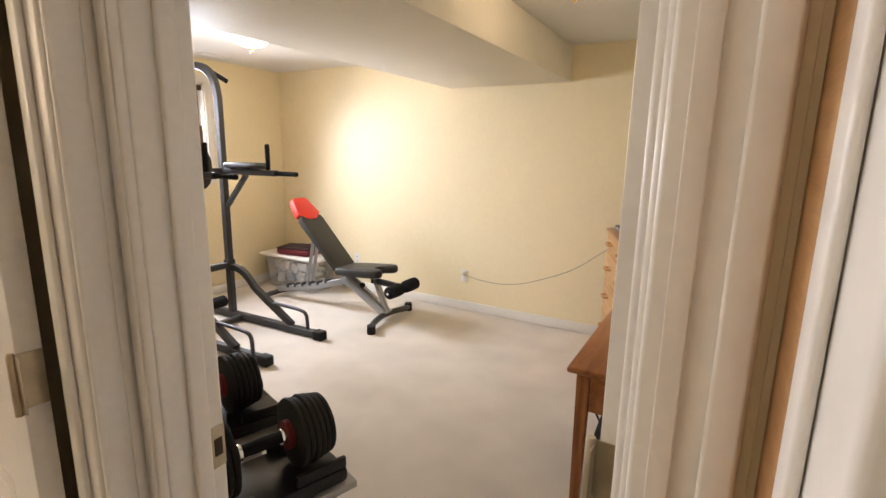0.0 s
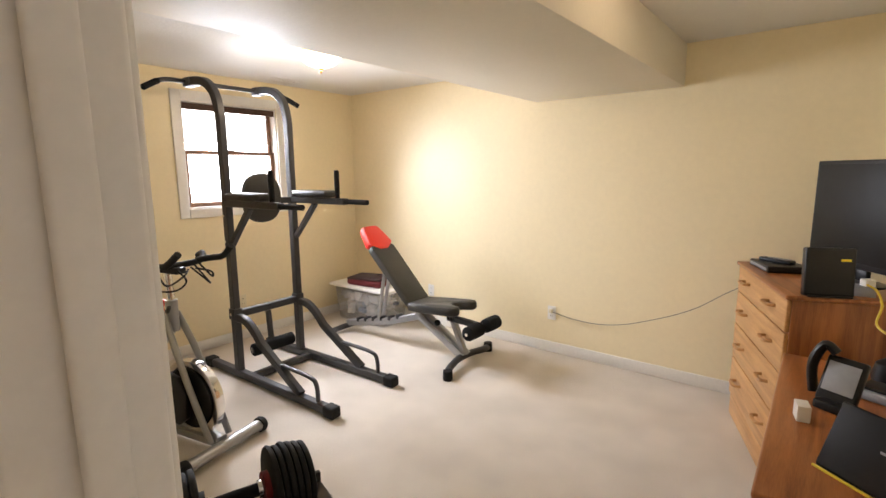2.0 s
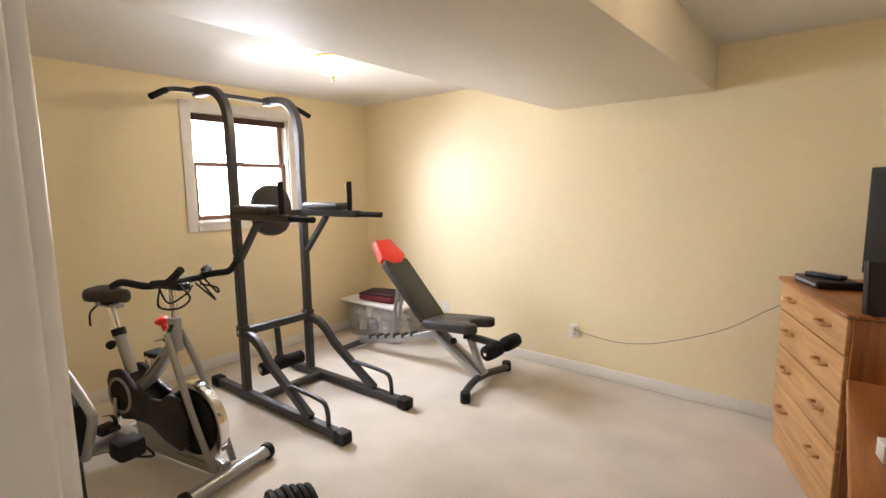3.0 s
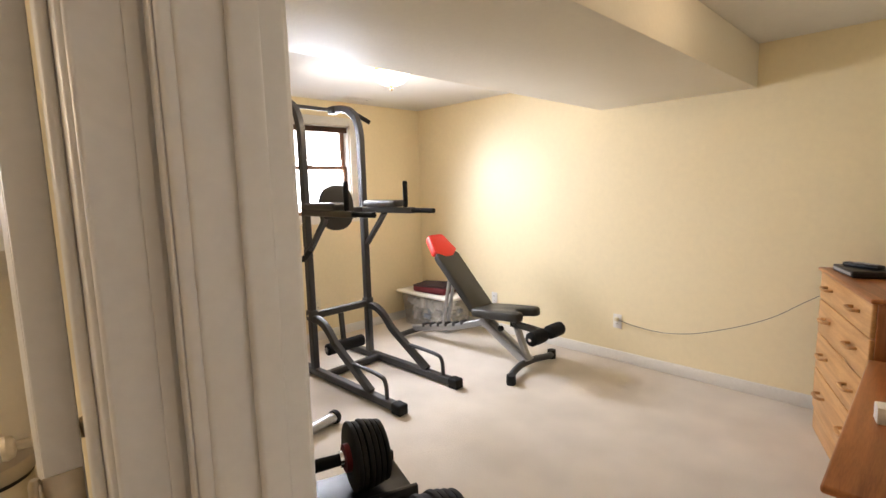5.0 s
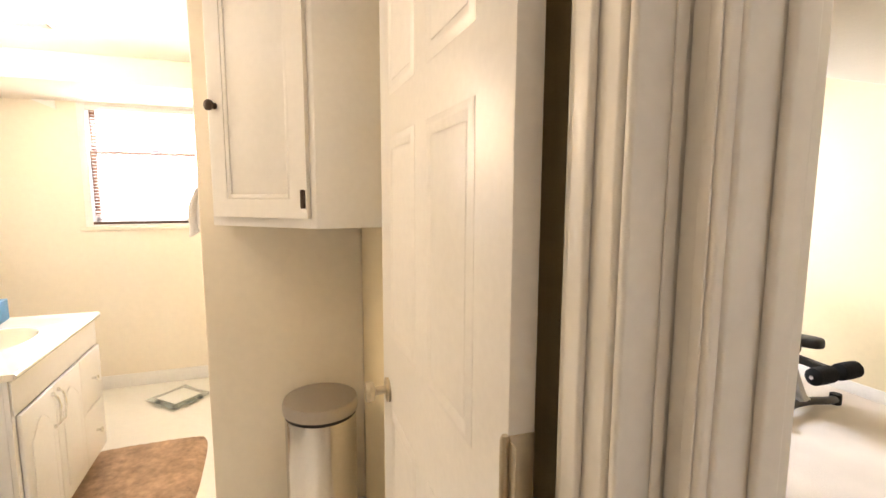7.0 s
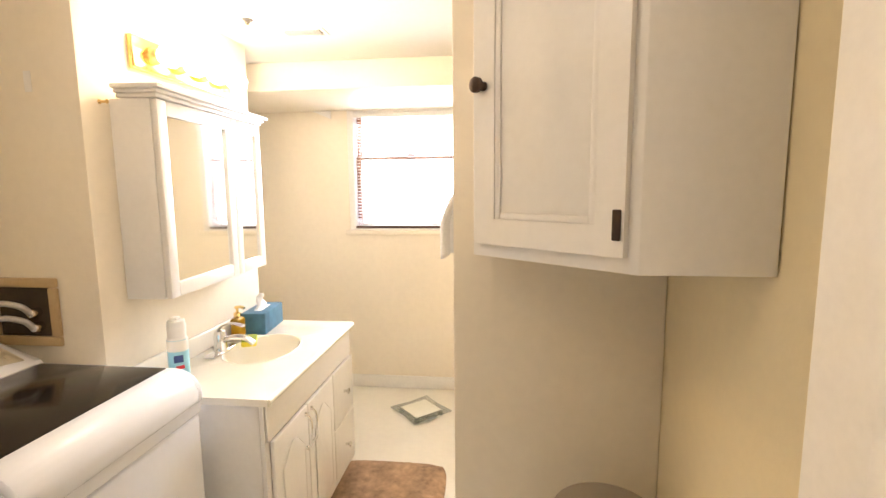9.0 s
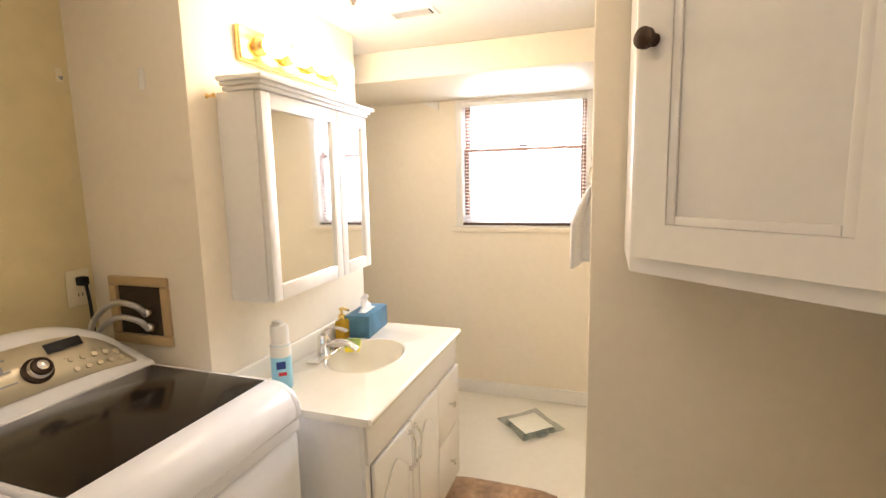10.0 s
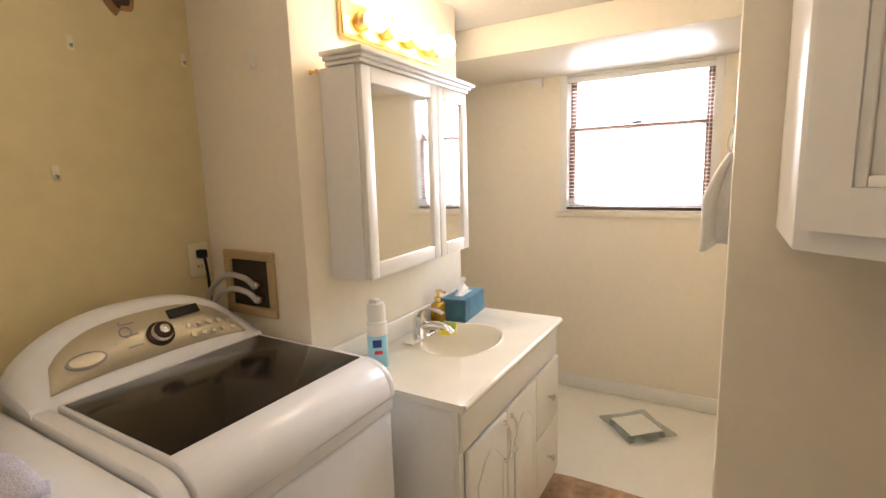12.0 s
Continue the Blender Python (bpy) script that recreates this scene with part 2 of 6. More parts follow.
def sweep(bm, pts, w, h=None, sides=10, square=False, up=(0, 0, 1)):
    """A tube or a rounded square bar of width w and height h along the points."""
    h = h or w
    pts = [Vector(q) for q in pts]
    if square:
        k, r = [], 0.22
        for sx, sy in ((1, 1), (-1, 1), (-1, -1), (1, -1)):
            pair = [(sx * (1 - r), sy), (sx, sy * (1 - r))]
            k += pair[::-1] if sx * sy > 0 else pair
        prof = [(x * w / 2, y * h / 2) for x, y in k]
    else:
        prof = [(math.cos(2 * math.pi * i / sides) * w / 2, math.sin(2 * math.pi * i / sides) * h / 2) for i in range(sides)]
    rings, last = [], None
    for i, q in enumerate(pts):
        d = (pts[min(i + 1, len(pts) - 1)] - pts[max(i - 1, 0)]).normalized()
        if last is None:
            u = Vector(up)
            if abs(u.dot(d)) > 0.95:
                u = Vector((1, 0, 0))
            s = d.cross(u).normalized()
        else:
            s = (last - d * last.dot(d)).normalized()
        last = s
        u = s.cross(d)
        rings.append([bm.verts.new(q + s * a + u * b) for a, b in prof])
    n = len(prof)
    for a, b in zip(rings, rings[1:]):
        for i in range(n):
            bm.faces.new((a[i], a[(i + 1) % n], b[(i + 1) % n], b[i]))
    bm.faces.new(rings[0][::-1])
    bm.faces.new(rings[-1])
    return bm


def tube(pts, w, h=None, sides=10, square=False, up=(0, 0, 1)):
    return sweep(bmesh.new(), pts, w, h, sides, square, up)


def lathe(bm, prof, m=None, n=28):
    """Turns the outline of (radius, height) pairs round z."""
    rings = []
    for r, z in prof:
        if r < 1e-5:
            rings.append([bm.verts.new((0, 0, z))])
        else:
            rings.append([bm.verts.new((r * math.cos(2 * math.pi * i / n), r * math.sin(2 * math.pi * i / n), z)) for i in range(n)])
    vs = [v for r in rings for v in r]
    for a, b in zip(rings, rings[1:]):
        for i in range(n):
            q = [a[i % len(a)], a[(i + 1) % len(a)], b[(i + 1) % len(b)], b[i % len(b)]]
            f = []
            for v in q:
                if v not in f:
                    f.append(v)
            if len(f) > 2:
                bm.faces.new(f)
    if m is not None:
        bmesh.ops.transform(bm, matrix=m, verts=vs)
    return bm


def turned(prof, m=None, n=28):
    return lathe(bmesh.new(), prof, m, n)


def prism(outline, lo, hi, axis="y", bevel=0.0):
    """An outline of (a, b) pairs pushed along an axis: y gives (x, z), x gives (y, z), z gives (x, y)."""
    bm = bmesh.new()
    put = {"y": lambda a, b, c: (a, c, b), "x": lambda a, b, c: (c, a, b), "z": lambda a, b, c: (a, b, c)}[axis]
    v1 = [bm.verts.new(put(a, b, lo)) for a, b in outline]
    v2 = [bm.verts.new(put(a, b, hi)) for a, b in outline]
    bm.faces.new(v1)
    bm.faces.new(v2[::-1])
    n = len(outline)
    for i in range(n):
        bm.faces.new((v1[(i + 1) % n], v1[i], v2[i], v2[(i + 1) % n]))
    bmesh.ops.recalc_face_normals(bm, faces=bm.faces)
    if bevel:
        bmesh.ops.bevel(bm, geom=list(bm.edges), offset=bevel, segments=2, affect="EDGES", profile=0.5)
    return bm


def moved(bm, m):
    bmesh.ops.transform(bm, matrix=m, verts=bm.verts)
    return bm


def mesh_object(name, bm, mat, soft=True):
    bmesh.ops.recalc_face_normals(bm, faces=bm.faces)
    me = bpy.data.meshes.new(name)
    bm.to_mesh(me)
    bm.free()
    me.materials.append(mat)
    if soft:
        me.shade_smooth()
        me.set_sharp_from_angle(angle=radians(38))
    return new(name, me)


def part(name, bm, mat, parent, label=""):
    ob = mesh_object(name, bm, mat)
    ob.parent = parent
    return tagged(ob, label=label)


def thing(name, label, category, m=None, group=""):
    ob = new(name)
    ob.empty_display_size = 0.1
    if m is not None:
        ob.matrix_world = m
    return tagged(ob, label, category, group)


def setting(name, bm, mat, label, category):
    return tagged(mesh_object(name, bm, mat), label, category, kind="structure")


def walls(boxes):
    bm = bmesh.new()
    for lo, hi in boxes:
        cube(bm, lo, hi)
    return bm


# ---- the large structure ----
CZ, BZ = 2.256, 2.13              # ceilings of the gym and of the bathroom
W, N, E = -3.907, 3.753, 0.44     # the gym's inner wall faces
S, SH, HS = 0.397, 0.298, 0.302    # its doorway wall: gym side, bathroom side, hall side
GL, GR = -0.324, 0.354            # the gym doorway's clear opening
BX0, BX1 = -0.456, -0.385          # the bathroom's doorway wall
BN, BS = 0.225, -0.56             # its clear opening
DOOR_H = 2.04

setting("floor_gym", block((W - 0.1, SH, -0.1), (E + 0.1, N + 0.1, 0), 0), CARPET, "beige cut-pile carpet with faint wear", "floor")
setting("floor_hall", block((BX0 - 0.002, -1.7, -0.1), (1.3, SH, -0.001), 0), CARPET, "beige cut-pile carpet of the hall", "floor")
setting("floor_bathroom", block((-4.02, -2.1, -0.1), (BX0 - 0.002, SH + 0.02, 0), 0), VINYL, "pale cream sheet vinyl floor", "floor")
setting("ceiling_gym", block((W - 0.1, SH, CZ), (E + 0.1, N + 0.1, CZ + 0.1), 0), CEIL, "off-white knockdown textured ceiling", "ceiling")
setting("ceiling_hall", block((BX0, -1.7, CZ), (1.3, SH - 0.002, CZ + 0.1), 0), CEIL, "off-white textured hall ceiling", "ceiling")
setting("ceiling_bathroom", block((-4.02, -2.1, BZ), (BX0 - 0.002, SH + 0.02, BZ + 0.1), 0), BATH_CEIL, "smooth white bathroom ceiling", "ceiling")

GW = (2.015, 2.85, 1.185, 2.035)   # gym window opening: y, y, z, z
BW = (-1.215, -0.345, 1.155, 1.978)


def wall_with_window(name, x0, x1, y0, y1, top, o, mat, label):
    a, b, c, d = o
    return setting(name, walls([((x0, y0, 0), (x1, a, top)), ((x0, b, 0), (x1, y1, top)), ((x0, a, 0), (x1, b, c)), ((x0, a, d), (x1, b, top))]), mat, label, "wall")


wall_with_window("wall_west_gym", W - 0.16, W, SH, N + 0.1, CZ, GW, CREAM, "semi-gloss cream yellow painted wall with a window")
wall_with_window("wall_west_bathroom", -4.08, -3.92, -2.1, SH - 0.002, BZ, BW, BATH_CREAM, "pale peach cream painted wall with a window")
setting("wall_north_gym", block((W, N, 0), (E, N + 0.1, CZ), 0), CREAM, "semi-gloss cream yellow painted wall", "wall")
setting("wall_east_gym", block((E, SH, 0), (E + 0.1, N + 0.1, CZ), 0), CREAM, "cream painted wall", "wall")
setting("wall_south_gym", walls([((W, SH, 0), (BX1, S, CZ)), ((GR + 0.02, HS, 0), (E, S, CZ)), ((BX1, HS, DOOR_H + 0.02), (GR + 0.02, S, CZ))]), CREAM, "cream painted wall with a doorway", "wall")
setting("wall_bath_doorway", walls([((BX0, BN + 0.02, 0), (BX1, SH - 0.001, CZ)), ((BX0, -2.1, 0), (BX1, BS - 0.02, CZ)), ((BX0, BS - 0.02, DOOR_H + 0.02), (BX1, BN + 0.02, CZ))]), BATH_CREAM, "cream painted wall with a doorway", "wall")
setting("wall_stub_bathroom", block((-2.085, -0.295, 0), (-1.98, SH - 0.001, BZ), 0.006), BATH_CREAM, "pale cream wall stub with a rounded end", "wall")
setting("wall_south_bathroom", block((-3.92, -2.1, 0), (BX0, -2.0, BZ), 0), LAUNDRY, "stained yellow painted wall behind the washer", "wall")
setting("wall_chase_bathroom", block((-2.90, -2.0, 0), (-1.93, -1.38, BZ), 0.004), BATH_CREAM, "cream boxed-out wall behind the vanity", "wall")
setting("wall_behind_washer", block((-1.93, -2.0, 0), (BX0, -1.84, BZ), 0), LAUNDRY, "yellowed patched wall behind the washer", "wall")
setting("wall_niche_bathroom", block((-3.92, -2.0, 0), (-2.90, -1.945, BZ), 0), BATH_CREAM, "pale cream wall", "wall")
setting("wall_east_hall", block((1.2, -1.7, 0), (1.3, SH - 0.002, CZ), 0), BATH_CREAM, "cream hall wall", "wall")
setting("wall_south_hall", block((BX1, -1.8, 0), (1.3, -1.7, CZ), 0), BATH_CREAM, "cream hall wall", "wall")
setting("wall_north_hall", block((E + 0.1, SH, 0), (1.3, S, CZ), 0), BATH_CREAM, "cream hall wall", "wall")
setting("ceiling_beam_gym", block((-1.757, S, 1.99), (-0.70, N, CZ - 0.002), 0.006), material("boxed_beam_paint", (0.76, 0.71, 0.61), 0.6, spread=0.03, bump=0.35, bump_scale=60), "boxed-in ceiling beam with textured paint", "ceiling")
setting("ceiling_bulkhead_bathroom", block((-3.92, -1.945, 1.98), (-3.20, SH - 0.002, BZ - 0.002), 0.004), BATH_CREAM, "cream bulkhead over the bathroom window", "ceiling")


def skirting(name, lo, hi):
    bm = block(lo, hi, 0.006)
    setting(name, bm, TRIM, "white painted wooden baseboard", "baseboard")


skirting("baseboard_north", (W + 0.015, N - 0.014, 0), (E, N - 0.001, 0.088))
skirting("baseboard_west", (W + 0.001, S, 0), (W + 0.014, N - 0.001, 0.088))
skirting("baseboard_east", (E - 0.014, S, 0), (E - 0.001, N - 0.016, 0.088))
skirting("baseboard_bath_west", (-3.919, -1.944, 0), (-3.906, SH - 0.003, 0.095))
skirting("baseboard_bath_stub", (-1.979, -0.29, 0), (-1.967, SH - 0.003, 0.085))
skirting("baseboard_bath_north", (-1.966, SH - 0.016, 0), (BX0 - 0.02, SH - 0.003, 0.085))


def board(name, parent_boxes, label, beads=()):
    bm = bmesh.new()
    for lo, hi in parent_boxes:
        cube(bm, lo, hi, 0.005, 3)
    for lo, hi in beads:
        cube(bm, lo, hi, 0.006, 3)
    return setting(name, bm, TRIM, label, "trim")


T = DOOR_H
# the gym doorway: jambs, stops, casings on the hall side and on the gym side
board("door_jamb_gym_west", [((GL - 0.019, HS - 0.004, 0), (GL, S + 0.004, T))], "white painted door jamb", [((GL + 0.0005, HS + 0.037, 0), (GL + 0.012, HS + 0.068, T - 0.001))])
board("door_jamb_gym_east", [((GR, HS - 0.004, 0), (GR + 0.019, S + 0.004, T))], "white painted door jamb", [((GR - 0.012, HS + 0.037, 0), (GR - 0.0005, HS + 0.068, T - 0.001))])
board("door_jamb_gym_head", [((GL - 0.019, HS - 0.004, T + 0.001), (GR + 0.019, S + 0.004, T + 0.019))], "white painted door head")
board("door_casing_gym_west", [((BX1 + 0.0165, HS - 0.016, 0), (GL - 0.004, HS - 0.0005, T + 0.06))], "white moulded door casing cut narrow in the corner", [((GL - 0.022, HS - 0.0195, 0), (GL - 0.010, HS - 0.0165, T + 0.06))])
board("door_casing_gym_east", [((GR + 0.006, HS - 0.017, 0), (GR + 0.078, HS - 0.0005, T + 0.06))], "white moulded door casing", [((GR + 0.054, HS - 0.024, 0), (GR + 0.076, HS - 0.0175, T + 0.06)), ((GR + 0.020, HS - 0.0205, 0), (GR + 0.036, HS - 0.0175, T + 0.06))])
board("door_casing_gym_inside_west", [((GL - 0.072, S + 0.0005, 0), (GL - 0.014, S + 0.014, T + 0.06))], "white moulded door casing")
board("door_casing_gym_inside_east", [((GR + 0.006, S + 0.0005, 0), (GR + 0.066, S + 0.016, T + 0.06))], "white moulded door casing")
board("door_casing_gym_inside_head", [((GL - 0.066, S + 0.0005, T + 0.061), (GR + 0.066, S + 0.016, T + 0.12))], "white moulded door casing")
# the bathroom doorway
board("door_jamb_bath_north", [((BX0 - 0.004, BN, 0), (BX1 + 0.004, BN + 0.019, T))], "white painted door jamb", [((BX0 + 0.018, BN - 0.010, 0), (BX0 + 0.046, BN, T - 0.001))])
board("door_jamb_bath_south", [((BX0 - 0.004, BS - 0.019, 0), (BX1 + 0.004, BS, T))], "white painted door jamb", [((BX0 + 0.042, BS, 0), (BX0 + 0.075, BS + 0.011, T - 0.001))])
board("door_jamb_bath_head", [((BX0 - 0.004, BS - 0.019, T + 0.001), (BX1 + 0.004, BN + 0.019, T + 0.019))], "white painted door head")
board("door_casing_bath_north", [((BX1 + 0.0045, BN + 0.004, 0), (BX1 + 0.0155, HS - 0.001, T + 0.06))], "white moulded door casing", [((BX1 + 0.016, HS - 0.032, 0), (BX1 + 0.0185, HS - 0.019, T + 0.05))])
board("door_casing_bath_south", [((BX1 + 0.0005, BS - 0.066, 0), (BX1 + 0.015, BS - 0.006, T + 0.06))], "white moulded door casing")
setting("closet_jamb_hall", block((0.445, 0.165, 0), (0.475, HS - 0.001, T + 0.05), 0.003), OAK, "unpainted stained wooden jamb of the hall closet", "trim")
board("door_casing_hall_closet", [((0.440, 0.08, 0), (0.50, 0.163, T + 0.06))], "white moulded casing of a closet door beside the gym doorway", [((0.434, 0.13, 0), (0.4395, 0.155, T + 0.05))])


def latch_plates():
    s = thing("strike_plate", "worn brass strike plate on the door jamb", "strike plate")
    bm = block((GL + 0.0005, 0.371, 0.885), (GL + 0.0025, 0.400, 0.965), 0.003)
    part("plate", bm, NICKEL, s)
    # The hole is a flat piece with its inner shade in the colour.
    part("latch_hole", block((GL + 0.0026, 0.378, 0.908), (GL + 0.0036, 0.394, 0.942), 0.002), HOLE_SHADE, s)


latch_plates()


# ---- windows ----
def window(name, x_in, x_out, o, label, rail, stile, inset):
    a, b, c, d = o
    w = tagged(thing(name, label, "window"), kind="structure")
    bm = bmesh.new()
    for lo, hi in (((x_out, a, c), (x_in - 0.001, a + inset - 0.002, d)), ((x_out, b - inset + 0.002, c), (x_in - 0.001, b, d)), ((x_out, a + inset - 0.002, d - 0.012), (x_in - 0.001, b - inset + 0.002, d)), ((x_out, a + inset - 0.002, c), (x_in - 0.001, b - inset + 0.002, c + 0.012))):
        cube(bm, lo, hi, 0.002)
    part("reveal", bm, TRIM, w, "white painted reveal")
    mid = c + (d - c) * rail
    for nm, x, z0, z1 in (("lower_sash", x_in - 0.075, c + 0.012, mid + 0.015), ("upper_sash", x_in - 0.105, mid - 0.015, d - 0.012)):
        bm = bmesh.new()
        y0, y1, t = a + inset, b - inset, stile
        for lo, hi in (((x, y0, z0), (x + 0.028, y0 + t, z1)), ((x, y1 - t, z0), (x + 0.028, y1, z1)), ((x, y0 + t, z0), (x + 0.028, y1 - t, z0 + t)), ((x, y0 + t, z1 - 0.022), (x + 0.028, y1 - t, z1))):
            cube(bm, lo, hi, 0.003)
        sash = part(nm, bm, SASH, w, "brown stained wooden sash")
        pane = part("pane", block((x + 0.012, y0 + t - 0.004, z0 + t - 0.004), (x + 0.016, y1 - t + 0.004, z1 - 0.018), 0), GLASS, sash)
        pane.visible_shadow = False
    part("sash_lock", block((x_in - 0.07, (a + b) / 2 - 0.03, mid + 0.016), (x_in - 0.045, (a + b) / 2 + 0.03, mid + 0.028), 0.004), BRONZE, w)
    return w


win = window("window_gym", W, W - 0.15, GW, "double-hung window with brown wooden sashes and a raised shade", 0.53, 0.034, 0.014)
t = 0.074
a, b, c, d = GW
for nm, lo, hi in (("casing_side", (W + 0.0005, a - t, c - t), (W + 0.016, a, d + t)), ("casing_side", (W + 0.0005, b, c - t), (W + 0.016, b + t, d + t)), ("casing_head", (W + 0.0005, a, d), (W + 0.016, b, d + t)), ("casing_sill", (W + 0.0005, a, c - t), (W + 0.02, b, c))):
    part(nm, block(lo, hi, 0.005, 3), TRIM, win, "white painted window casing")
shade = thing("window_shade", "brown pleated window shade drawn all the way up", "window shade")
for i in range(6):
    part("pleat", block((W - 0.05, a + 0.016, d - 0.018 - i * 0.008 - 0.007), (W - 0.012 + 0.004 * (i % 2), b - 0.016, d - 0.018 - i * 0.008), 0.002), SHADE, shade)

window("window_bathroom", -3.92, -4.07, BW, "double-hung window with brown sashes behind a blind", 0.61, 0.034, 0.046)
part("window_sill", block((-3.9195, BW[0] - 0.03, BW[2] - 0.03), (-3.90, BW[1] + 0.03, BW[2]), 0.004), BATH_CREAM, bpy.data.objects["window_bathroom"], "cream painted sill edge")


def blind():
    w = thing("venetian_blind", "white aluminium slat blind lowered over the window", "window blind")
    a, b, c, d = BW
    part("head_rail", block((-3.95, a + 0.02, d - 0.045), (-3.922, b - 0.02, d - 0.014), 0.003), WHITE_PLASTIC, w)
    part("bottom_rail", block((-3.945, a + 0.02, c + 0.014), (-3.922, b - 0.02, c + 0.03), 0.004), SHADE, w, "brown bottom rail")
    proto = None
    z, count = c + 0.034, 0
    while z < d - 0.05:
        if proto is None:
            bm = prism([(-0.0125, -0.0008), (0, 0.0012), (0.0125, -0.0008), (0.0125, -0.0002), (0, 0.0018), (-0.0125, -0.0002)], a + 0.022, b - 0.022, "y")
            proto = part("slat", bm, SLAT, w)
            s = proto
        else:
            s = new("slat", proto.data)
            s.parent = w
        s.location, s.rotation_euler = (-3.934, 0, z), (0, radians(6), 0)
        z += 0.009 if count < 5 else 0.0215
        count += 1
    for y in (a + 0.16, b - 0.16):
        part("ladder_cord", tube([(-3.9335, y, c + 0.02), (-3.9335, y, d - 0.02)], 0.0015, sides=5), WHITE_PLASTIC, w)
    part("pull_cord", tube(smooth_path([(-3.915, b - 0.06, d - 0.03), (-3.912, b - 0.06, 1.3), (-3.90, b - 0.055, 0.86)]), 0.003, sides=6), WHITE_PLASTIC, w)


blind()
bd = setting("backdrop_west_gym", block((-4.9, 0.9, 0.2), (-4.88, 4.0, 3.2), 0), DAY, "overexposed daylight outside", "backdrop")
bd = setting("backdrop_west_bathroom", block((-4.9, -2.4, 0.2), (-4.88, 0.88, 3.2), 0), DAY, "overexposed daylight outside", "backdrop")


# ---- doors ----
def sloped_panel(x0, x1, z0, z1, y, side, steps, filled=False):
    """Rectangles, each inset further and raised by its own height, joined by gentle slopes."""
    bm = bmesh.new()
    loops = []
    for inset, rise in ((steps[0][0], -0.0004),) + tuple(steps):
        a, b, c, d = x0 + inset, x1 - inset, z0 + inset, z1 - inset
        loops.append([bm.verts.new((px, y + side * rise, pz)) for px, pz in ((a, c), (b, c), (b, d), (a, d))])
    for p, q in zip(loops, loops[1:]):
        for k in range(4):
            bm.faces.new((p[k], p[(k + 1) % 4], q[(k + 1) % 4], q[k]))
    if filled:
        bm.faces.new(loops[-1])
    return bm


def panel_door(name, label, m, width, height=2.02, knob=True):
    """A six-panel door; its hinge side is at the origin, the leaf runs along -x, the front faces -y."""
    dr = tagged(thing(name, label, "door", m), kind="structure")
    th = 0.035
    bm = block((-width, 0, 0.01), (0, th, height), 0.003)
    leaf = part("leaf", bm, TRIM, dr, "white painted moulded door leaf")
    rows = ((0.22, 0.88), (1.06, 1.53), (1.62, 1.90))
    half = (width - 0.30) / 2
    for z0, z1 in rows:
        for x0 in (-width + 0.11, -0.11 - half):
            for y, s in ((-0.0005, -1), (th + 0.0005, 1)):
                x1 = x0 + half
                part("panel_moulding", sloped_panel(x0, x1, z0, z1, y, s, ((0.0, 0.0), (0.010, 0.0042), (0.016, 0.0042), (0.028, 0.0008))), TRIM, leaf)
                part("raised_panel", sloped_panel(x0 + 0.029, x1 - 0.029, z0 + 0.029, z1 - 0.029, y, s, ((0.0, 0.0008), (0.026, 0.0045), (0.030, 0.0048)), True), TRIM, leaf)
    if knob:
        for s, y in ((-1, 0), (1, th)):
            pr = [(0, 0.0), (0.030, 0.0), (0.030, 0.006), (0.011, 0.010), (0.010, 0.034), (0.022, 0.038), (0.026, 0.05), (0.023, 0.058), (0, 0.060)]
            part("door_knob", turned(pr, pose(-width + 0.065, y, 0.915, 90 if s < 0 else -90, 0, 0), 24), NICKEL, dr, "brushed nickel round door knob")
    for z in (0.25, 1.09, 1.82):
        h = part("hinge", block((0.0005, -0.002, z - 0.045), (0.0025, 0.033, z + 0.045), 0.001), NICKEL, dr, "aged brass hinge")
        part("hinge_pin", turned([(0, 0), (0.006, 0), (0.006, 0.095), (0.004, 0.10), (0, 0.10)], pose(0.007, -0.007, z - 0.05), 12), NICKEL, dr)
        part("hinge_leaf", block((0.010, -0.0045, z - 0.045), (0.028, -0.002, z + 0.045), 0.001), NICKEL, dr)
    return dr


panel_door("door_bathroom", "white six-panel door standing open into the bathroom", pose(-0.490, 0.182, 0, 0, 0, -2.0), 0.735)
panel_door("door_gym", "white six-panel door standing open against the gym wall", pose(0.314, 0.424, 0, 0, 0, -92), 0.665)


# ---- gym: lamps, outlets, vent ----
def dome_light(x, y, z, label):
    l = thing("ceiling_light", label, "ceiling light", pose(x, y, z), "ceiling dome lights")
    part("base", turned([(0, 0), (0.115, 0), (0.12, -0.012), (0.105, -0.024), (0, -0.024)]), BRASS, l, "brass pan")
    s = part("shade", turned([(0.118, -0.026), (0.135, -0.034), (0.128, -0.055), (0.095, -0.085), (0.045, -0.104), (0, -0.108)], n=36), DOME, l, "lit frosted glass dome")
    s.visible_shadow = False
    part("finial", turned([(0, -0.108), (0.016, -0.110), (0.018, -0.116), (0.007, -0.124), (0.011, -0.132), (0.006, -0.142), (0, -0.144)], n=16), BRASS, l, "small brass finial")


dome_light(-2.62, 2.37, CZ, "lit frosted glass dome light with a brass finial")
dome_light(-0.27, 2.22, CZ, "lit frosted glass dome light with a brass finial")
dome_light(0.3, -0.85, CZ, "lit frosted glass dome light of the hall")


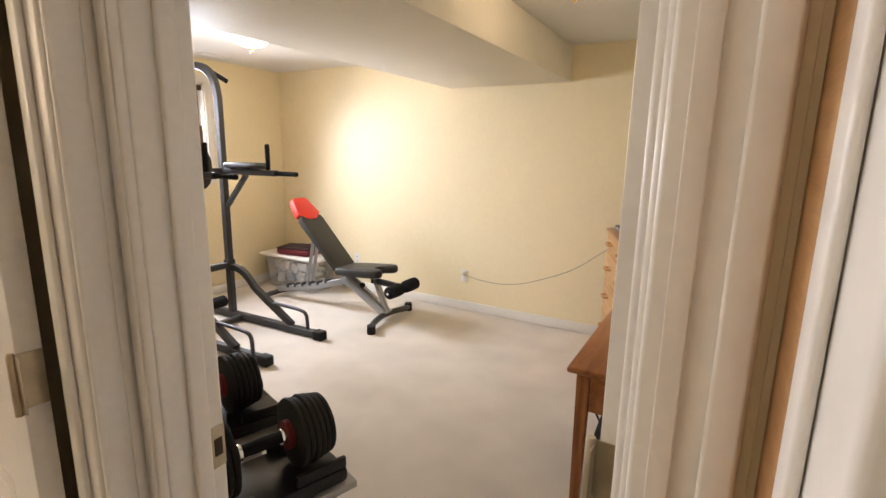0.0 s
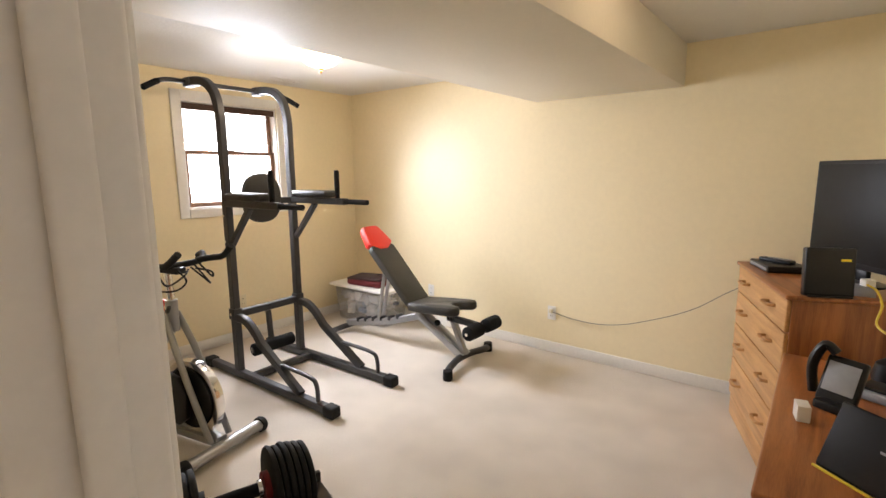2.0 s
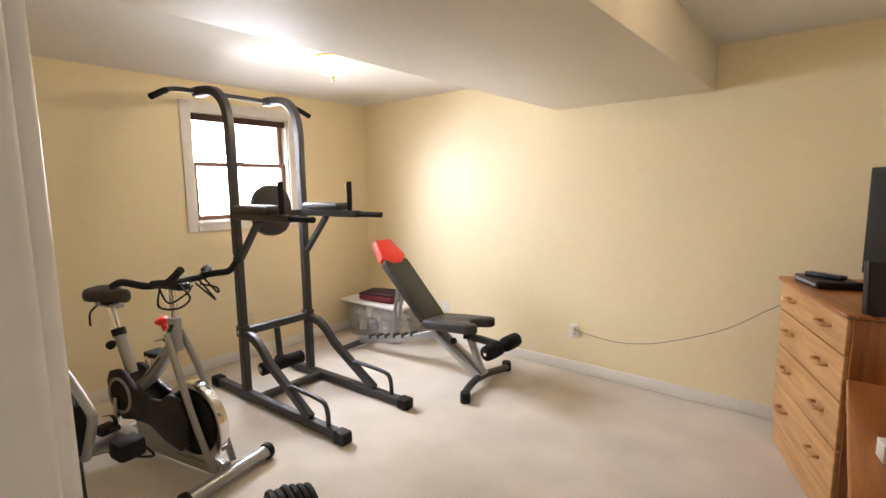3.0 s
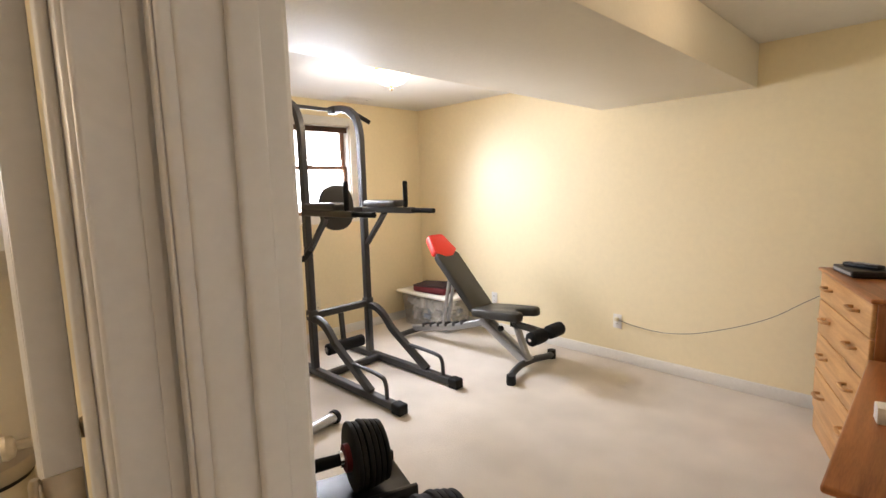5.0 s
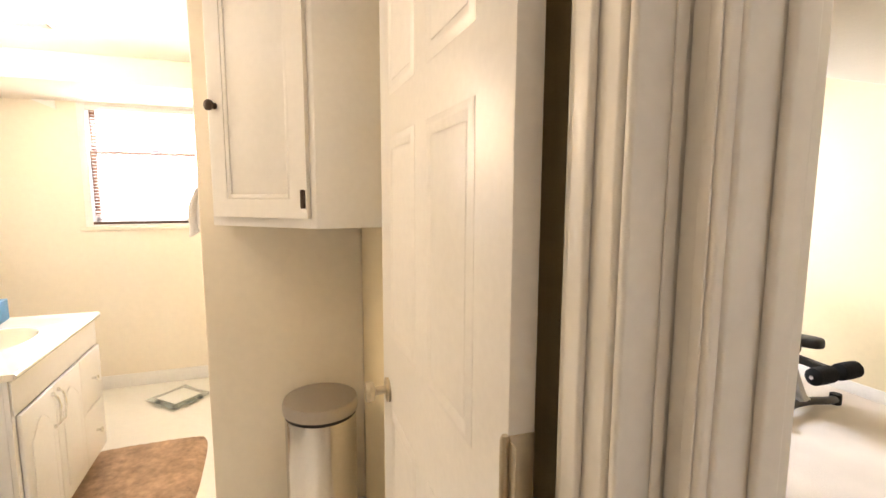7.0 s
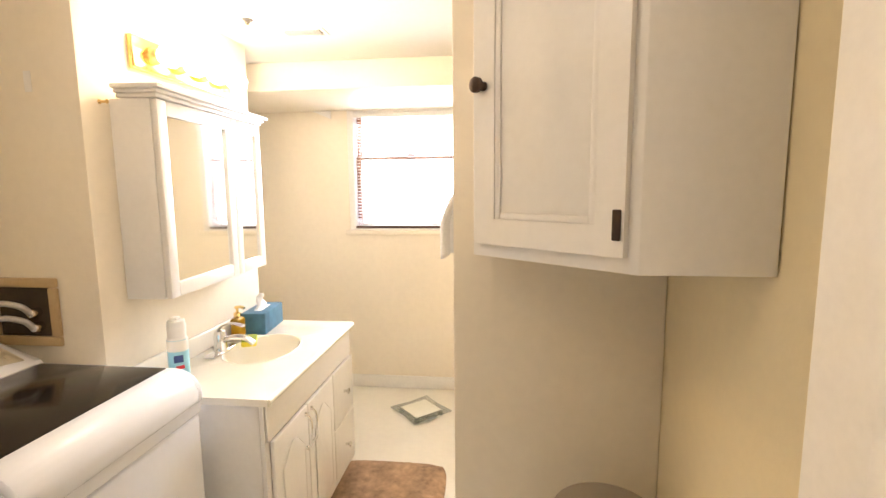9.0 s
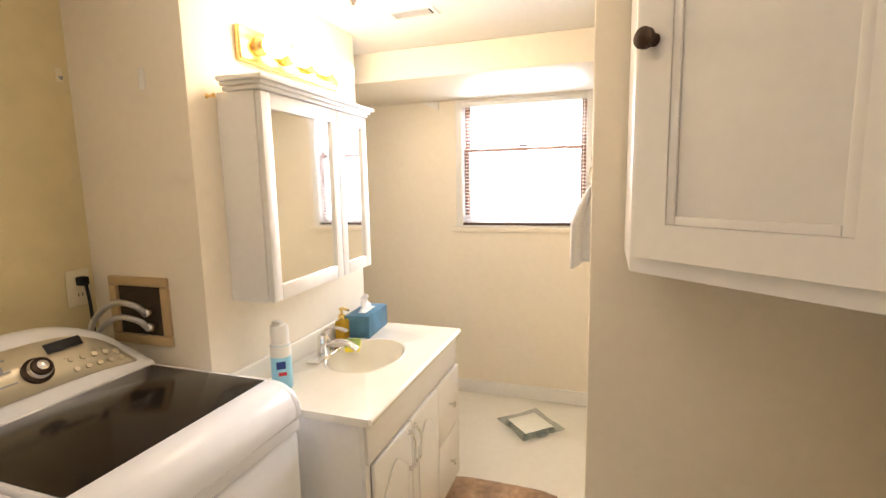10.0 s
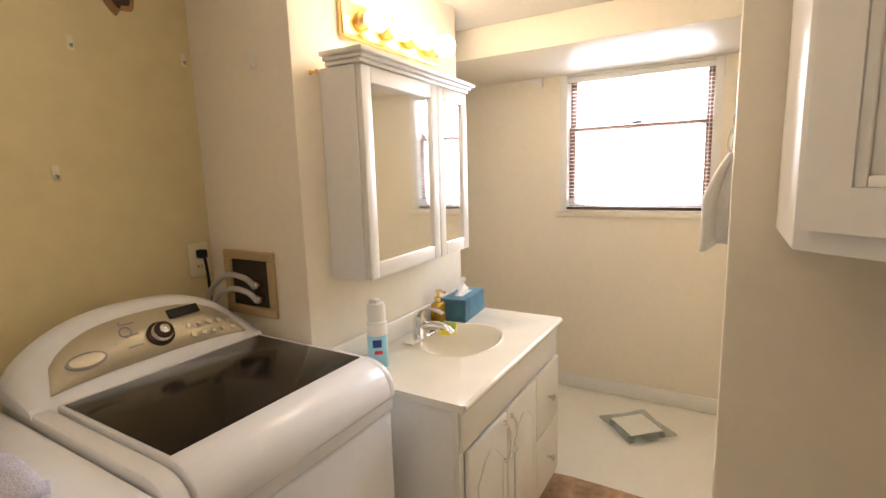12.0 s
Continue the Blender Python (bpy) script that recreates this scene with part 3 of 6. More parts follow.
def register(name, m, label, w, d):
    v = thing(name, label, "vent", m)
    bm = bmesh.new()
    for lo, hi in (((-w / 2, -d / 2, -0.006), (w / 2, -d / 2 + 0.016, 0)), ((-w / 2, d / 2 - 0.016, -0.006), (w / 2, d / 2, 0)), ((-w / 2, -d / 2 + 0.016, -0.006), (-w / 2 + 0.016, d / 2 - 0.016, 0)), ((w / 2 - 0.016, -d / 2 + 0.016, -0.006), (w / 2, d / 2 - 0.016, 0))):
        cube(bm, lo, hi, 0.002)
    part("frame", bm, WHITE_PLASTIC, v)
    # Thin sheet coloured as the shade behind the slats.
    part("backing", block((-w / 2 + 0.014, -d / 2 + 0.014, -0.0015), (w / 2 - 0.014, d / 2 - 0.014, -0.0005), 0), HOLE_SHADE, v)
    n = int((w - 0.04) / 0.014)
    proto = None
    for i in range(n):
        if proto is None:
            proto = part("slat", moved(block((-0.0015, -d / 2 + 0.016, -0.005), (0.0015, d / 2 - 0.016, 0.004), 0), pose(0, 0, -0.004, 0, 35, 0)), WHITE_PLASTIC, v)
            o = proto
        else:
            o = new("slat", proto.data)
            o.parent = v
        o.location = (-w / 2 + 0.024 + i * 0.014, 0, 0)
    return v


register("ceiling_vent", pose(-3.68, 2.80, CZ - 0.001, 0, 0, 90), "white slatted metal ceiling register", 0.26, 0.11)


def outlet(m, label, plate=WHITE_PLASTIC, plug=False):
    """A duplex outlet whose plate faces -y."""
    o = thing("wall_outlet", label, "outlet", m, "wall outlets")
    part("plate", block((-0.035, -0.006, -0.057), (0.035, -0.0005, 0.057), 0.004, 3), plate, o)
    for z in (-0.022, 0.022):
        part("socket", block((-0.015, -0.0085, z - 0.014), (0.015, -0.0062, z + 0.014), 0.003), plate, o)
        for x in (-0.006, 0.006):
            part("slot", block((x - 0.0012, -0.0095, z - 0.005), (x + 0.0012, -0.0086, z + 0.005), 0), HOLE_SHADE, o)
    return o


outlet(pose(-2.846, N - 0.001, 0.328), "white duplex wall outlet")
outlet(pose(-1.577, N - 0.001, 0.328), "white duplex wall outlet with a thin cable plugged in")
outlet(pose(W + 0.001, 2.40, 0.345, 0, 0, 90), "ivory duplex wall outlet", IVORY)

cab = thing("wall_cable", "thin grey cable sagging along the wall to the dresser", "cable")
part("wire", tube(smooth_path([(-1.577, N - 0.022, 0.345), (-1.40, N - 0.03, 0.318), (-1.2, N - 0.04, 0.315), (-1.0, N - 0.05, 0.352), (-0.82, N - 0.06, 0.418), (-0.64, N - 0.08, 0.50), (-0.5, N - 0.11, 0.585), (-0.36, N - 0.16, 0.70), (-0.235, 3.53, 0.80), (-0.19, 3.56, 0.86)]), 0.005, sides=6), material("grey_cable_sheath", (0.16, 0.14, 0.12), 0.5), cab)
part("plug", block((-1.592, N - 0.035, 0.332), (-1.562, N - 0.0105, 0.362), 0.005), IVORY, cab)


# ---- gym: power tower ----
def power_tower():
    w = thing("power_tower", "charcoal steel pull-up and dip tower on the carpet", "power tower", pose(-3.15, 2.195, 0, 0, 0, 2.0))
    h, y = 0.058, 0.265
    for s in (-1, 1):
        part("floor_rail", tube([(-0.37, s * y, 0.037), (0.99, s * y, 0.037)], 0.055, 0.055, square=True), STEEL_DARK, w)
        for x in (-0.385, 0.985):
            part("foot_cap", block((x - 0.045, s * y - 0.038, 0), (x + 0.045, s * y + 0.038, 0.072), 0.012, 3), RUBBER, w, "black rubber end cap")
        part("post", tube([(0, s * y, 0.062), (0, s * y, 1.62)] + smooth_path([(0, s * y, 1.70), (-0.004, s * y, 1.86), (-0.045, s * y, 1.99), (-0.15, s * y, 2.075), (-0.30, s * y, 2.10), (-0.38, s * y, 2.10)], 5), 0.058, 0.05, square=True, up=(0, 1, 0)), STEEL_DARK, w)
        part("post_clamp", block((-0.036, s * y - 0.033, 0.44), (0.036, s * y + 0.033, 0.52), 0.006), STEEL_DARK, w)
        part("front_leg", tube(smooth_path([(0.03, s * y, 0.455), (0.12, s * y, 0.45), (0.21, s * y, 0.40), (0.30, s * y, 0.31)], 5) + [Vector((0.70, s * y, 0.065))], 0.055, 0.045, square=True, up=(0, 1, 0)), STEEL_DARK, w)
        part("push_up_handle", tube([(0.48, s * y, 0.20)] + smooth_path([(0.53, s * y, 0.215), (0.79, s * y, 0.205), (0.855, s * y, 0.17), (0.865, s * y, 0.064)], 6), 0.028, sides=10), STEEL_DARK, w)
        part("arm", tube([(0.0, s * y, 1.262), (0.60, s * y, 1.262)], 0.05, 0.045, square=True), STEEL_DARK, w)
        part("arm_grip", tube([(0.60, s * y, 1.262), (0.815, s * y, 1.262)], 0.036, sides=14), FOAM, w, "black foam grip")
        part("arm_pad", block((0.075, s * y - 0.065, 1.287), (0.46, s * y + 0.065, 1.337), 0.02, 4), VINYL_BLACK, w, "black padded elbow rest")
        part("upright_handle", turned([(0, 0), (0.016, 0), (0.018, 0.03), (0.018, 0.185), (0.013, 0.195), (0, 0.195)], pose(0.52, s * y, 1.285), 14), FOAM, w)
        part("arm_brace", tube([(0.03, s * y, 0.98), (0.27, s * y, 1.237)], 0.04, 0.034, square=True), STEEL_DARK, w)
        for z in (1.0, 1.18, 0.48):
            part("bolt", turned([(0, 0), (0.011, 0), (0.011, 0.008), (0.006, 0.012), (0, 0.012)], pose(0.0, s * (y + 0.029) if s > 0 else -y - 0.029, z, -90 * s, 0, 0), 8), CHROME, w)
    part("cross_bar", tube([(0, -y + 0.03, 0.475), (0, y - 0.03, 0.475)], 0.05, 0.05, square=True), STEEL_DARK, w)
    part("floor_cross_bar", tube([(0.13, -y + 0.03, 0.035), (0.13, y - 0.03, 0.035)], 0.05, 0.045, square=True), STEEL_DARK, w)
    part("back_cross_bar", tube([(0, -y + 0.03, 1.262), (0, y - 0.03, 1.262)], 0.05, 0.045, square=True), STEEL_DARK, w)
    part("roller_post", tube([(0.02, -0.02, 0.45), (0.04, -0.02, 0.21)], 0.035, 0.03, square=True), STEEL_DARK, w)
    part("foot_roller", turned([(0, 0), (0.03, 0), (0.046, 0.006), (0.046, 0.334), (0.03, 0.34), (0, 0.34)], pose(0.06, 0.15, 0.195, 90, 0, 0), 20), FOAM, w, "black foam foot roller")
    part("roller_cap", turned([(0, 0), (0.022, 0), (0.022, 0.004), (0, 0.004)], pose(0.06, -0.19, 0.195, 90, 0, 0), 16), CHROME, w)
    # the back pad, an egg-shaped cushion on the cross bar
    out = []
    for i in range(28):
        an = 2 * math.pi * i / 28
        out.append((math.copysign(abs(math.cos(an)) ** 0.8, math.cos(an)) * 0.15, 1.29 + math.copysign(abs(math.sin(an)) ** 0.85, math.sin(an)) * 0.175))
    part("back_pad", moved(prism(out, 0.03, 0.085, "x", 0.018), pose(0, -0.035, 0)), VINYL_BLACK, w, "black padded backrest")
    bar = [(-0.30, -y - 0.33, 2.02), (-0.33, -y - 0.24, 2.07), (-0.36, -y - 0.15, 2.098), (-0.36, -y, 2.10), (-0.36, 0, 2.10), (-0.36, y, 2.10), (-0.36, y + 0.15, 2.098), (-0.33, y + 0.24, 2.07), (-0.30, y + 0.33, 2.02)]
    part("pull_up_bar", tube(smooth_path(bar, 4), 0.032, sides=12), STEEL_DARK, w)
    for s in (-1, 1):
        part("bar_grip", tube([(-0.335, s * (y + 0.225), 2.075), (-0.33, s * (y + 0.24), 2.07), (-0.298, s * (y + 0.335), 2.017)], 0.040, sides=12), FOAM, w)
        part("bar_clamp", block((-0.40, s * y - 0.036, 2.066), (-0.31, s * y + 0.036, 2.130), 0.012), STEEL_DARK, w)
    return w


power_tower()


# ---- gym: weight bench ----
def weight_bench():
    w = thing("weight_bench", "adjustable weight bench with red headrest and leg rollers", "weight bench", pose(-2.45, 3.12, 0))
    lean = math.degrees(math.atan2(0.56, 0.56))

    def pad(x0, x1, hw0, hw1, th, m, point=0.0):
        outl = []
        n = 8
        for i in range(n + 1):
            a = math.pi / 2 * i / n
            outl.append((x1 - 0.05 + 0.05 * math.sin(a), hw1 - 0.05 + 0.05 * math.cos(a)))
        for i in range(n + 1):
            a = math.pi / 2 * i / n
            outl.append((x1 - 0.05 + 0.05 * math.cos(a), -hw1 + 0.05 - 0.05 * math.sin(a)))
        if point:
            outl += [(x0 + point, -hw0), (x0, -0.045), (x0, 0.045), (x0 + point, hw0)]
        else:
            outl += [(x0 + 0.015, -hw0), (x0, -hw0 + 0.02), (x0, hw0 - 0.02), (x0 + 0.015, hw0)]
        return moved(prism(outl, 0, th, "z", min(0.016, th * 0.4)), m)
    tilt = Matrix.Translation((-0.03, 0, 0.385)) @ Matrix.Rotation(radians(180), 4, "Z") @ Matrix.Rotation(radians(-lean), 4, "Y")
    part("back_pad", pad(0.0, 0.615, 0.125, 0.135, 0.062, tilt), VINYL_BLACK, w, "black vinyl backrest")
    part("head_pad", pad(0.555, 0.815, 0.137, 0.100, 0.068, tilt, 0.065), VINYL_RED, w, "glossy red vinyl head pad")
    part("back_plate", moved(block((0.05, -0.06, -0.022), (0.7, 0.06, -0.001), 0.006), tilt), STEEL_DARK, w)
    seat = [(-0.02, -0.115), (0.0, -0.14), (0.20, -0.16), (0.42, -0.165), (0.475, -0.15), (0.49, -0.11), (0.47, -0.07), (0.40, -0.05), (0.365, -0.025), (0.355, 0), (0.365, 0.025), (0.40, 0.05), (0.47, 0.07), (0.49, 0.11), (0.475, 0.15), (0.42, 0.165), (0.20, 0.16), (0.0, 0.14), (-0.02, 0.115)]
    part("seat", moved(prism(seat, 0, 0.07, "z", 0.02), pose(0, 0, 0.365, 0, -5, 0)), VINYL_BLACK, w, "black vinyl split-front seat")
    part("main_rail", tube([(-0.88, 0, 0.075), (-0.30, 0, 0.20), (0.06, 0, 0.315)], 0.06, 0.055, square=True), SILVER, w, "silver painted frame rail")
    part("front_leg", tube([(0.0, 0.03, 0.33), (0.46, 0.03, 0.06)], 0.05, 0.06, square=True), SILVER, w)
    part("front_strut", tube([(0.0, -0.035, 0.33), (0.46, -0.035, 0.06)], 0.022, 0.06, square=True), SILVER, w)
    part("leg_post", tube([(0.33, 0, 0.37), (0.46, 0, 0.07)], 0.045, 0.045, square=True), SILVER, w)
    part("front_foot", tube(smooth_path([(0.53, -0.31, 0.035), (0.49, -0.24, 0.045), (0.455, -0.10, 0.058), (0.45, 0, 0.06), (0.455, 0.10, 0.058), (0.47, 0.24, 0.045), (0.455, 0.33, 0.035)], 5), 0.052, sides=14), STEEL_DARK, w, "dark curved front foot")
    for y, x in ((-0.315, 0.535), (0.335, 0.452)):
        part("foot_cap", turned([(0, 0), (0.034, 0), (0.036, 0.02), (0.034, 0.07), (0, 0.072)], pose(x, y, 0), 16), RUBBER, w)
    part("rear_foot", tube(smooth_path([(-0.90, -0.20, 0.035), (-0.89, -0.1, 0.045), (-0.88, 0, 0.052), (-0.89, 0.1, 0.045), (-0.90, 0.20, 0.035)], 4), 0.05, sides=12), STEEL_DARK, w)
    for i in range(6):
        x = -0.72 + i * 0.10
        part("adjuster_notch", block((x - 0.022, -0.034, 0.115 + 0.0215 * i + (0.012 if i > 4 else 0)), (x + 0.012, 0.034, 0.155 + 0.0215 * i + (0.012 if i > 4 else 0)), 0.008), STEEL_DARK, w)
    part("support_strut", tube([(-0.45, 0.03, 0.19), (-0.36, 0.03, 0.62)], 0.032, sides=10), SILVER, w)
    part("support_strut", tube([(-0.45, -0.03, 0.19), (-0.36, -0.03, 0.62)], 0.032, sides=10), SILVER, w)
    part("roller_arm", tube([(0.30, 0, 0.34), (0.45, 0, 0.335), (0.60, 0, 0.325)], 0.045, 0.045, square=True), STEEL_DARK, w)
    part("roller_axle", turned([(0, 0), (0.012, 0), (0.012, 0.42), (0, 0.42)], pose(0.62, 0.21, 0.32, 90, 0, 0), 12), CHROME, w)
    for y in (0.20, -0.03):
        part("leg_roller", turned([(0, 0), (0.035, 0.0), (0.052, 0.012), (0.054, 0.085), (0.052, 0.158), (0.035, 0.17), (0, 0.17)], pose(0.62, y, 0.32, 90, 0, 0), 20), FOAM, w, "black foam leg roller")
    part("knob", turned([(0, 0), (0.022, 0), (0.024, 0.02), (0.01, 0.03), (0, 0.03)], pose(0.24, -0.05, 0.30, 90, 0, 0), 14), RUBBER, w)


weight_bench()


# ---- gym: storage bin and bag ----
def storage_bin():
    w = thing("storage_bin", "clear plastic storage bin full of papers with a white lid", "storage bin", pose(-3.43, 3.50, 0))
    bm = bmesh.new()
    rings = []
    for z, k in ((0.0, 0.90), (0.33, 1.0), (0.33, 0.985), (0.008, 0.885)):
        ring = []
        for i in range(32):
            an = 2 * math.pi * i / 32
            cx, cy = math.cos(an), math.sin(an)
            ring.append(bm.verts.new((math.copysign(abs(cx) ** 0.25, cx) * 0.37 * k, math.copysign(abs(cy) ** 0.25, cy) * 0.185 * k, z)))
        rings.append(ring)
    for a, b in zip(rings, rings[1:]):
        for i in range(32):
            bm.faces.new((a[i], a[(i + 1) % 32], b[(i + 1) % 32], b[i]))
    bm.faces.new(rings[0][::-1])
    bm.faces.new(rings[-1])
    part("tub", bm, TUB, w, "cloudy clear plastic tub")
    part("lid", block((-0.40, -0.205, 0.331), (0.40, 0.205, 0.362), 0.014, 3), WHITE_PLASTIC, w, "white snap-on lid")
    rnd = random.Random(4)
    for i in range(64):
        s = (rnd.uniform(0.05, 0.13), rnd.uniform(0.03, 0.10), rnd.uniform(0.03, 0.10))
        p = (rnd.uniform(-0.28, 0.28), rnd.uniform(-0.125, 0.125), rnd.uniform(0.07, 0.26))
        m = pose(*p, rnd.uniform(-25, 25), rnd.uniform(-25, 25), rnd.uniform(0, 180))
        part("packed_item", moved(block([-a / 2 for a in s], [a / 2 for a in s], 0.006), m), rnd.choice((PAPER, PAPER, BLUE_PAPER, WHITE_PLASTIC)), w)


storage_bin()
bag = thing("maroon_bag", "folded maroon zip case lying on the bin lid", "bag", pose(-3.40, 3.47, 0.362, 0, 0, 6))
bm = block((-0.21, -0.12, 0.0), (0.21, 0.12, 0.065), 0.026, 4)
part("body", bm, MAROON, bag)
part("flap", moved(block((-0.205, -0.115, 0.0), (0.20, 0.12, 0.02), 0.009, 3), pose(0, 0, 0.066, 2, -2, 3)), material("dark_flap_fabric", (0.035, 0.015, 0.015), 0.7, spread=0.3), bag, "dark top flap")
part("strap", tube(smooth_path([(0.05, 0.05, 0.085), (0.12, 0.02, 0.115), (0.19, 0.06, 0.10), (0.205, 0.10, 0.07)]), 0.016, 0.005, sides=6), RUBBER, bag)


# ---- gym: exercise bike ----
def exercise_bike():
    u = Vector((-0.82, -0.18, 0)).normalized()
    m = Matrix.Translation((-2.30, 1.38, 0)) @ Matrix.Rotation(math.atan2(u.y, u.x), 4, "Z")
    w = thing("exercise_bike", "silver and black spinning bike with caged handlebars", "exercise bike", m)
    part("front_foot", tube([(0, -0.23, 0.045), (0, 0.23, 0.045)], 0.075, 0.06, sides=14), SILVER, w, "silver front stabiliser")
    for y in (-0.235, 0.235):
        part("foot_cap", turned([(0, -0.012), (0.042, -0.012), (0.044, 0.01), (0.036, 0.024), (0, 0.026)], pose(0, y, 0.043, 90 if y < 0 else -90, 0, 0), 16), RUBBER, w, "black rubber wheel cap")
    part("base_beam", tube([(0.03, 0, 0.06), (0.92, 0, 0.06)], 0.07, 0.05, square=True), SILVER, w, "silver base beam")
    part("rear_foot", tube([(0.93, -0.24, 0.045), (0.93, 0.24, 0.045)], 0.07, 0.06, sides=14), SILVER, w)
    for y in (-0.052, 0.052):
        part("fork_blade", tube(smooth_path([(0.345, y * 0.7, 0.72), (0.26, y, 0.56), (0.16, y * 1.15, 0.34), (0.04, y * 1.1, 0.075)], 5), 0.05, 0.026, sides=12, up=(0, 1, 0)), SILVER, w, "silver fork blade")
    bm = turned([(0, -0.018), (0.13, -0.014), (0.17, -0.022), (0.208, -0.022), (0.21, 0), (0.208, 0.022), (0.17, 0.022), (0.13, 0.014), (0, 0.018)], pose(0.215, 0, 0.275, 90, 0, 0), 40)
    part("flywheel", bm, CHROME, w, "polished chrome flywheel")
    for y in (-0.026, 0.026):
        part("wheel_disc", turned([(0, -0.003), (0.165, -0.003), (0.165, 0.003), (0, 0.003)], pose(0.215, y, 0.275, 90, 0, 0), 32), RUBBER, w)
    guard = [(0.86, 0.40), (0.83, 0.46), (0.76, 0.48), (0.70, 0.47), (0.62, 0.40), (0.50, 0.36), (0.40, 0.37), (0.33, 0.42), (0.24, 0.40), (0.18, 0.32), (0.19, 0.18), (0.26, 0.13), (0.38, 0.16), (0.50, 0.22), (0.64, 0.22), (0.74, 0.20), (0.83, 0.25)]
    part("chain_guard", prism(guard, 0.045, 0.075, "y", 0.008), BLACK_PLASTIC, w, "black moulded chain guard")
    part("chain_guard_inner", prism(guard, -0.070, -0.042, "y", 0.008), BLACK_PLASTIC, w)
    part("lower_shell", prism([(0.70, 0.205), (0.56, 0.25), (0.46, 0.21), (0.36, 0.13), (0.22, 0.10), (0.30, 0.085), (0.68, 0.085)], -0.035, 0.035, "y", 0.008), SILVER, w, "silver lower frame")
    part("crank_ring", turned([(0.085, 0), (0.1, 0), (0.1, 0.008), (0.085, 0.008)], pose(0.735, 0.076, 0.34, -90, 0, 0), 32), SILVER, w)
    part("crank_disc", turned([(0, 0), (0.084, 0), (0.084, 0.005), (0, 0.005)], pose(0.735, 0.076, 0.34, -90, 0, 0), 32), RUBBER, w)
    for s, z in ((1, -0.16), (-1, 0.16)):
        part("crank_arm", tube([(0.735, s * 0.095, 0.34), (0.76, s * 0.10, 0.34 + z)], 0.028, 0.016, square=True), CHROME, w)
        p = part("pedal", block((0.70, s * 0.105 if s > 0 else -0.205, 0.325 + z), (0.81, 0.205 if s > 0 else -0.105, 0.355 + z), 0.008), RUBBER, w, "black pedal")
        part("toe_clip", tube(smooth_path([(0.70, s * 0.155, 0.35 + z), (0.65, s * 0.155, 0.39 + z), (0.68, s * 0.155, 0.43 + z), (0.76, s * 0.155, 0.41 + z)]), 0.02, 0.006, sides=6), BLACK_PLASTIC, p)
    part("main_tube", tube([(0.34, 0, 0.66), (0.60, 0, 0.42), (0.70, 0, 0.36)], 0.07, 0.05, square=True), SILVER, w, "silver main frame tube")
    part("frame_print", tube([(0.42, 0.0265, 0.588), (0.56, 0.0265, 0.459)], 0.003, 0.03, square=True, up=(0, 1, 0)), BLACK_PLASTIC, w, "dark lettering bar on the frame")
    part("seat_tube", tube([(0.74, 0, 0.44), (0.83, 0, 0.66)], 0.058, sides=14), SILVER, w)
    part("seat_post", tube([(0.83, 0, 0.66), (0.88, 0, 0.80)], 0.042, 0.03, sides=12), CHROME, w, "chrome seat post")
    part("post_collar", turned([(0.034, -0.02), (0.036, 0.02), (0.02, 0.024)], pose(0.83, 0, 0.66, 0, 20, 0), 16), RUBBER, w)
    part("post_knob", turned([(0, 0), (0.008, 0), (0.008, 0.035), (0.022, 0.04), (0.024, 0.06), (0, 0.066)], pose(0.83, 0.025, 0.61, -90, 0, 40), 14), RUBBER, w)
    part("seat_slider", tube([(0.80, 0, 0.81), (0.99, 0, 0.81)], 0.05, 0.022, square=True), SILVER, w)
    outl = [(0.72, -0.018), (0.715, 0.0), (0.72, 0.018), (0.82, 0.035), (0.90, 0.085), (0.96, 0.10), (1.0, 0.08), (1.01, 0.0), (1.0, -0.08), (0.96, -0.10), (0.90, -0.085), (0.82, -0.035)]
    sad = prism(outl, 0.835, 0.915, "z", 0.022)
    for v in sad.verts:
        if v.co.z > 0.87:
            v.co.z -= 0.022 * (1 - abs(2 * (v.co.x - 0.715) / 0.295 - 1)) + 0.12 * v.co.y ** 2 / 0.1
    part("saddle", sad, VINYL_BLACK, w, "black padded saddle")
    part("saddle_clamp", block((0.85, -0.03, 0.81), (0.93, 0.03, 0.84), 0.006), RUBBER, w)
    part("lever", tube(smooth_path([(0.98, 0.02, 0.80), (1.0, 0.05, 0.76), (0.99, 0.06, 0.69)]), 0.012, sides=6), RUBBER, w)
    part("head_tube", tube([(0.33, 0, 0.63), (0.33, 0, 0.80)], 0.062, sides=14), SILVER, w, "silver head tube")
    part("stem", tube([(0.33, 0, 0.79), (0.34, 0, 0.955)], 0.044, 0.03, sides=12), CHROME, w)
    part("brake_knob", turned([(0, 0), (0.012, 0), (0.014, 0.03), (0.034, 0.045), (0.038, 0.06), (0.02, 0.075), (0, 0.078)], pose(0.41, 0, 0.72, 0, 20, 0), 16), VINYL_RED, w, "red resistance knob")
    part("brake_rod", tube([(0.36, 0, 0.58), (0.41, 0, 0.73)], 0.02, sides=8), CHROME, w)
    part("stem_lever", tube(smooth_path([(0.33, 0.03, 0.75), (0.28, 0.06, 0.75), (0.24, 0.075, 0.79)]), 0.02, 0.012, sides=8), VINYL_BLACK, w)
    part("bar_mount", block((0.22, -0.03, 0.948), (0.42, 0.03, 0.985), 0.01), BLACK_PLASTIC, w)
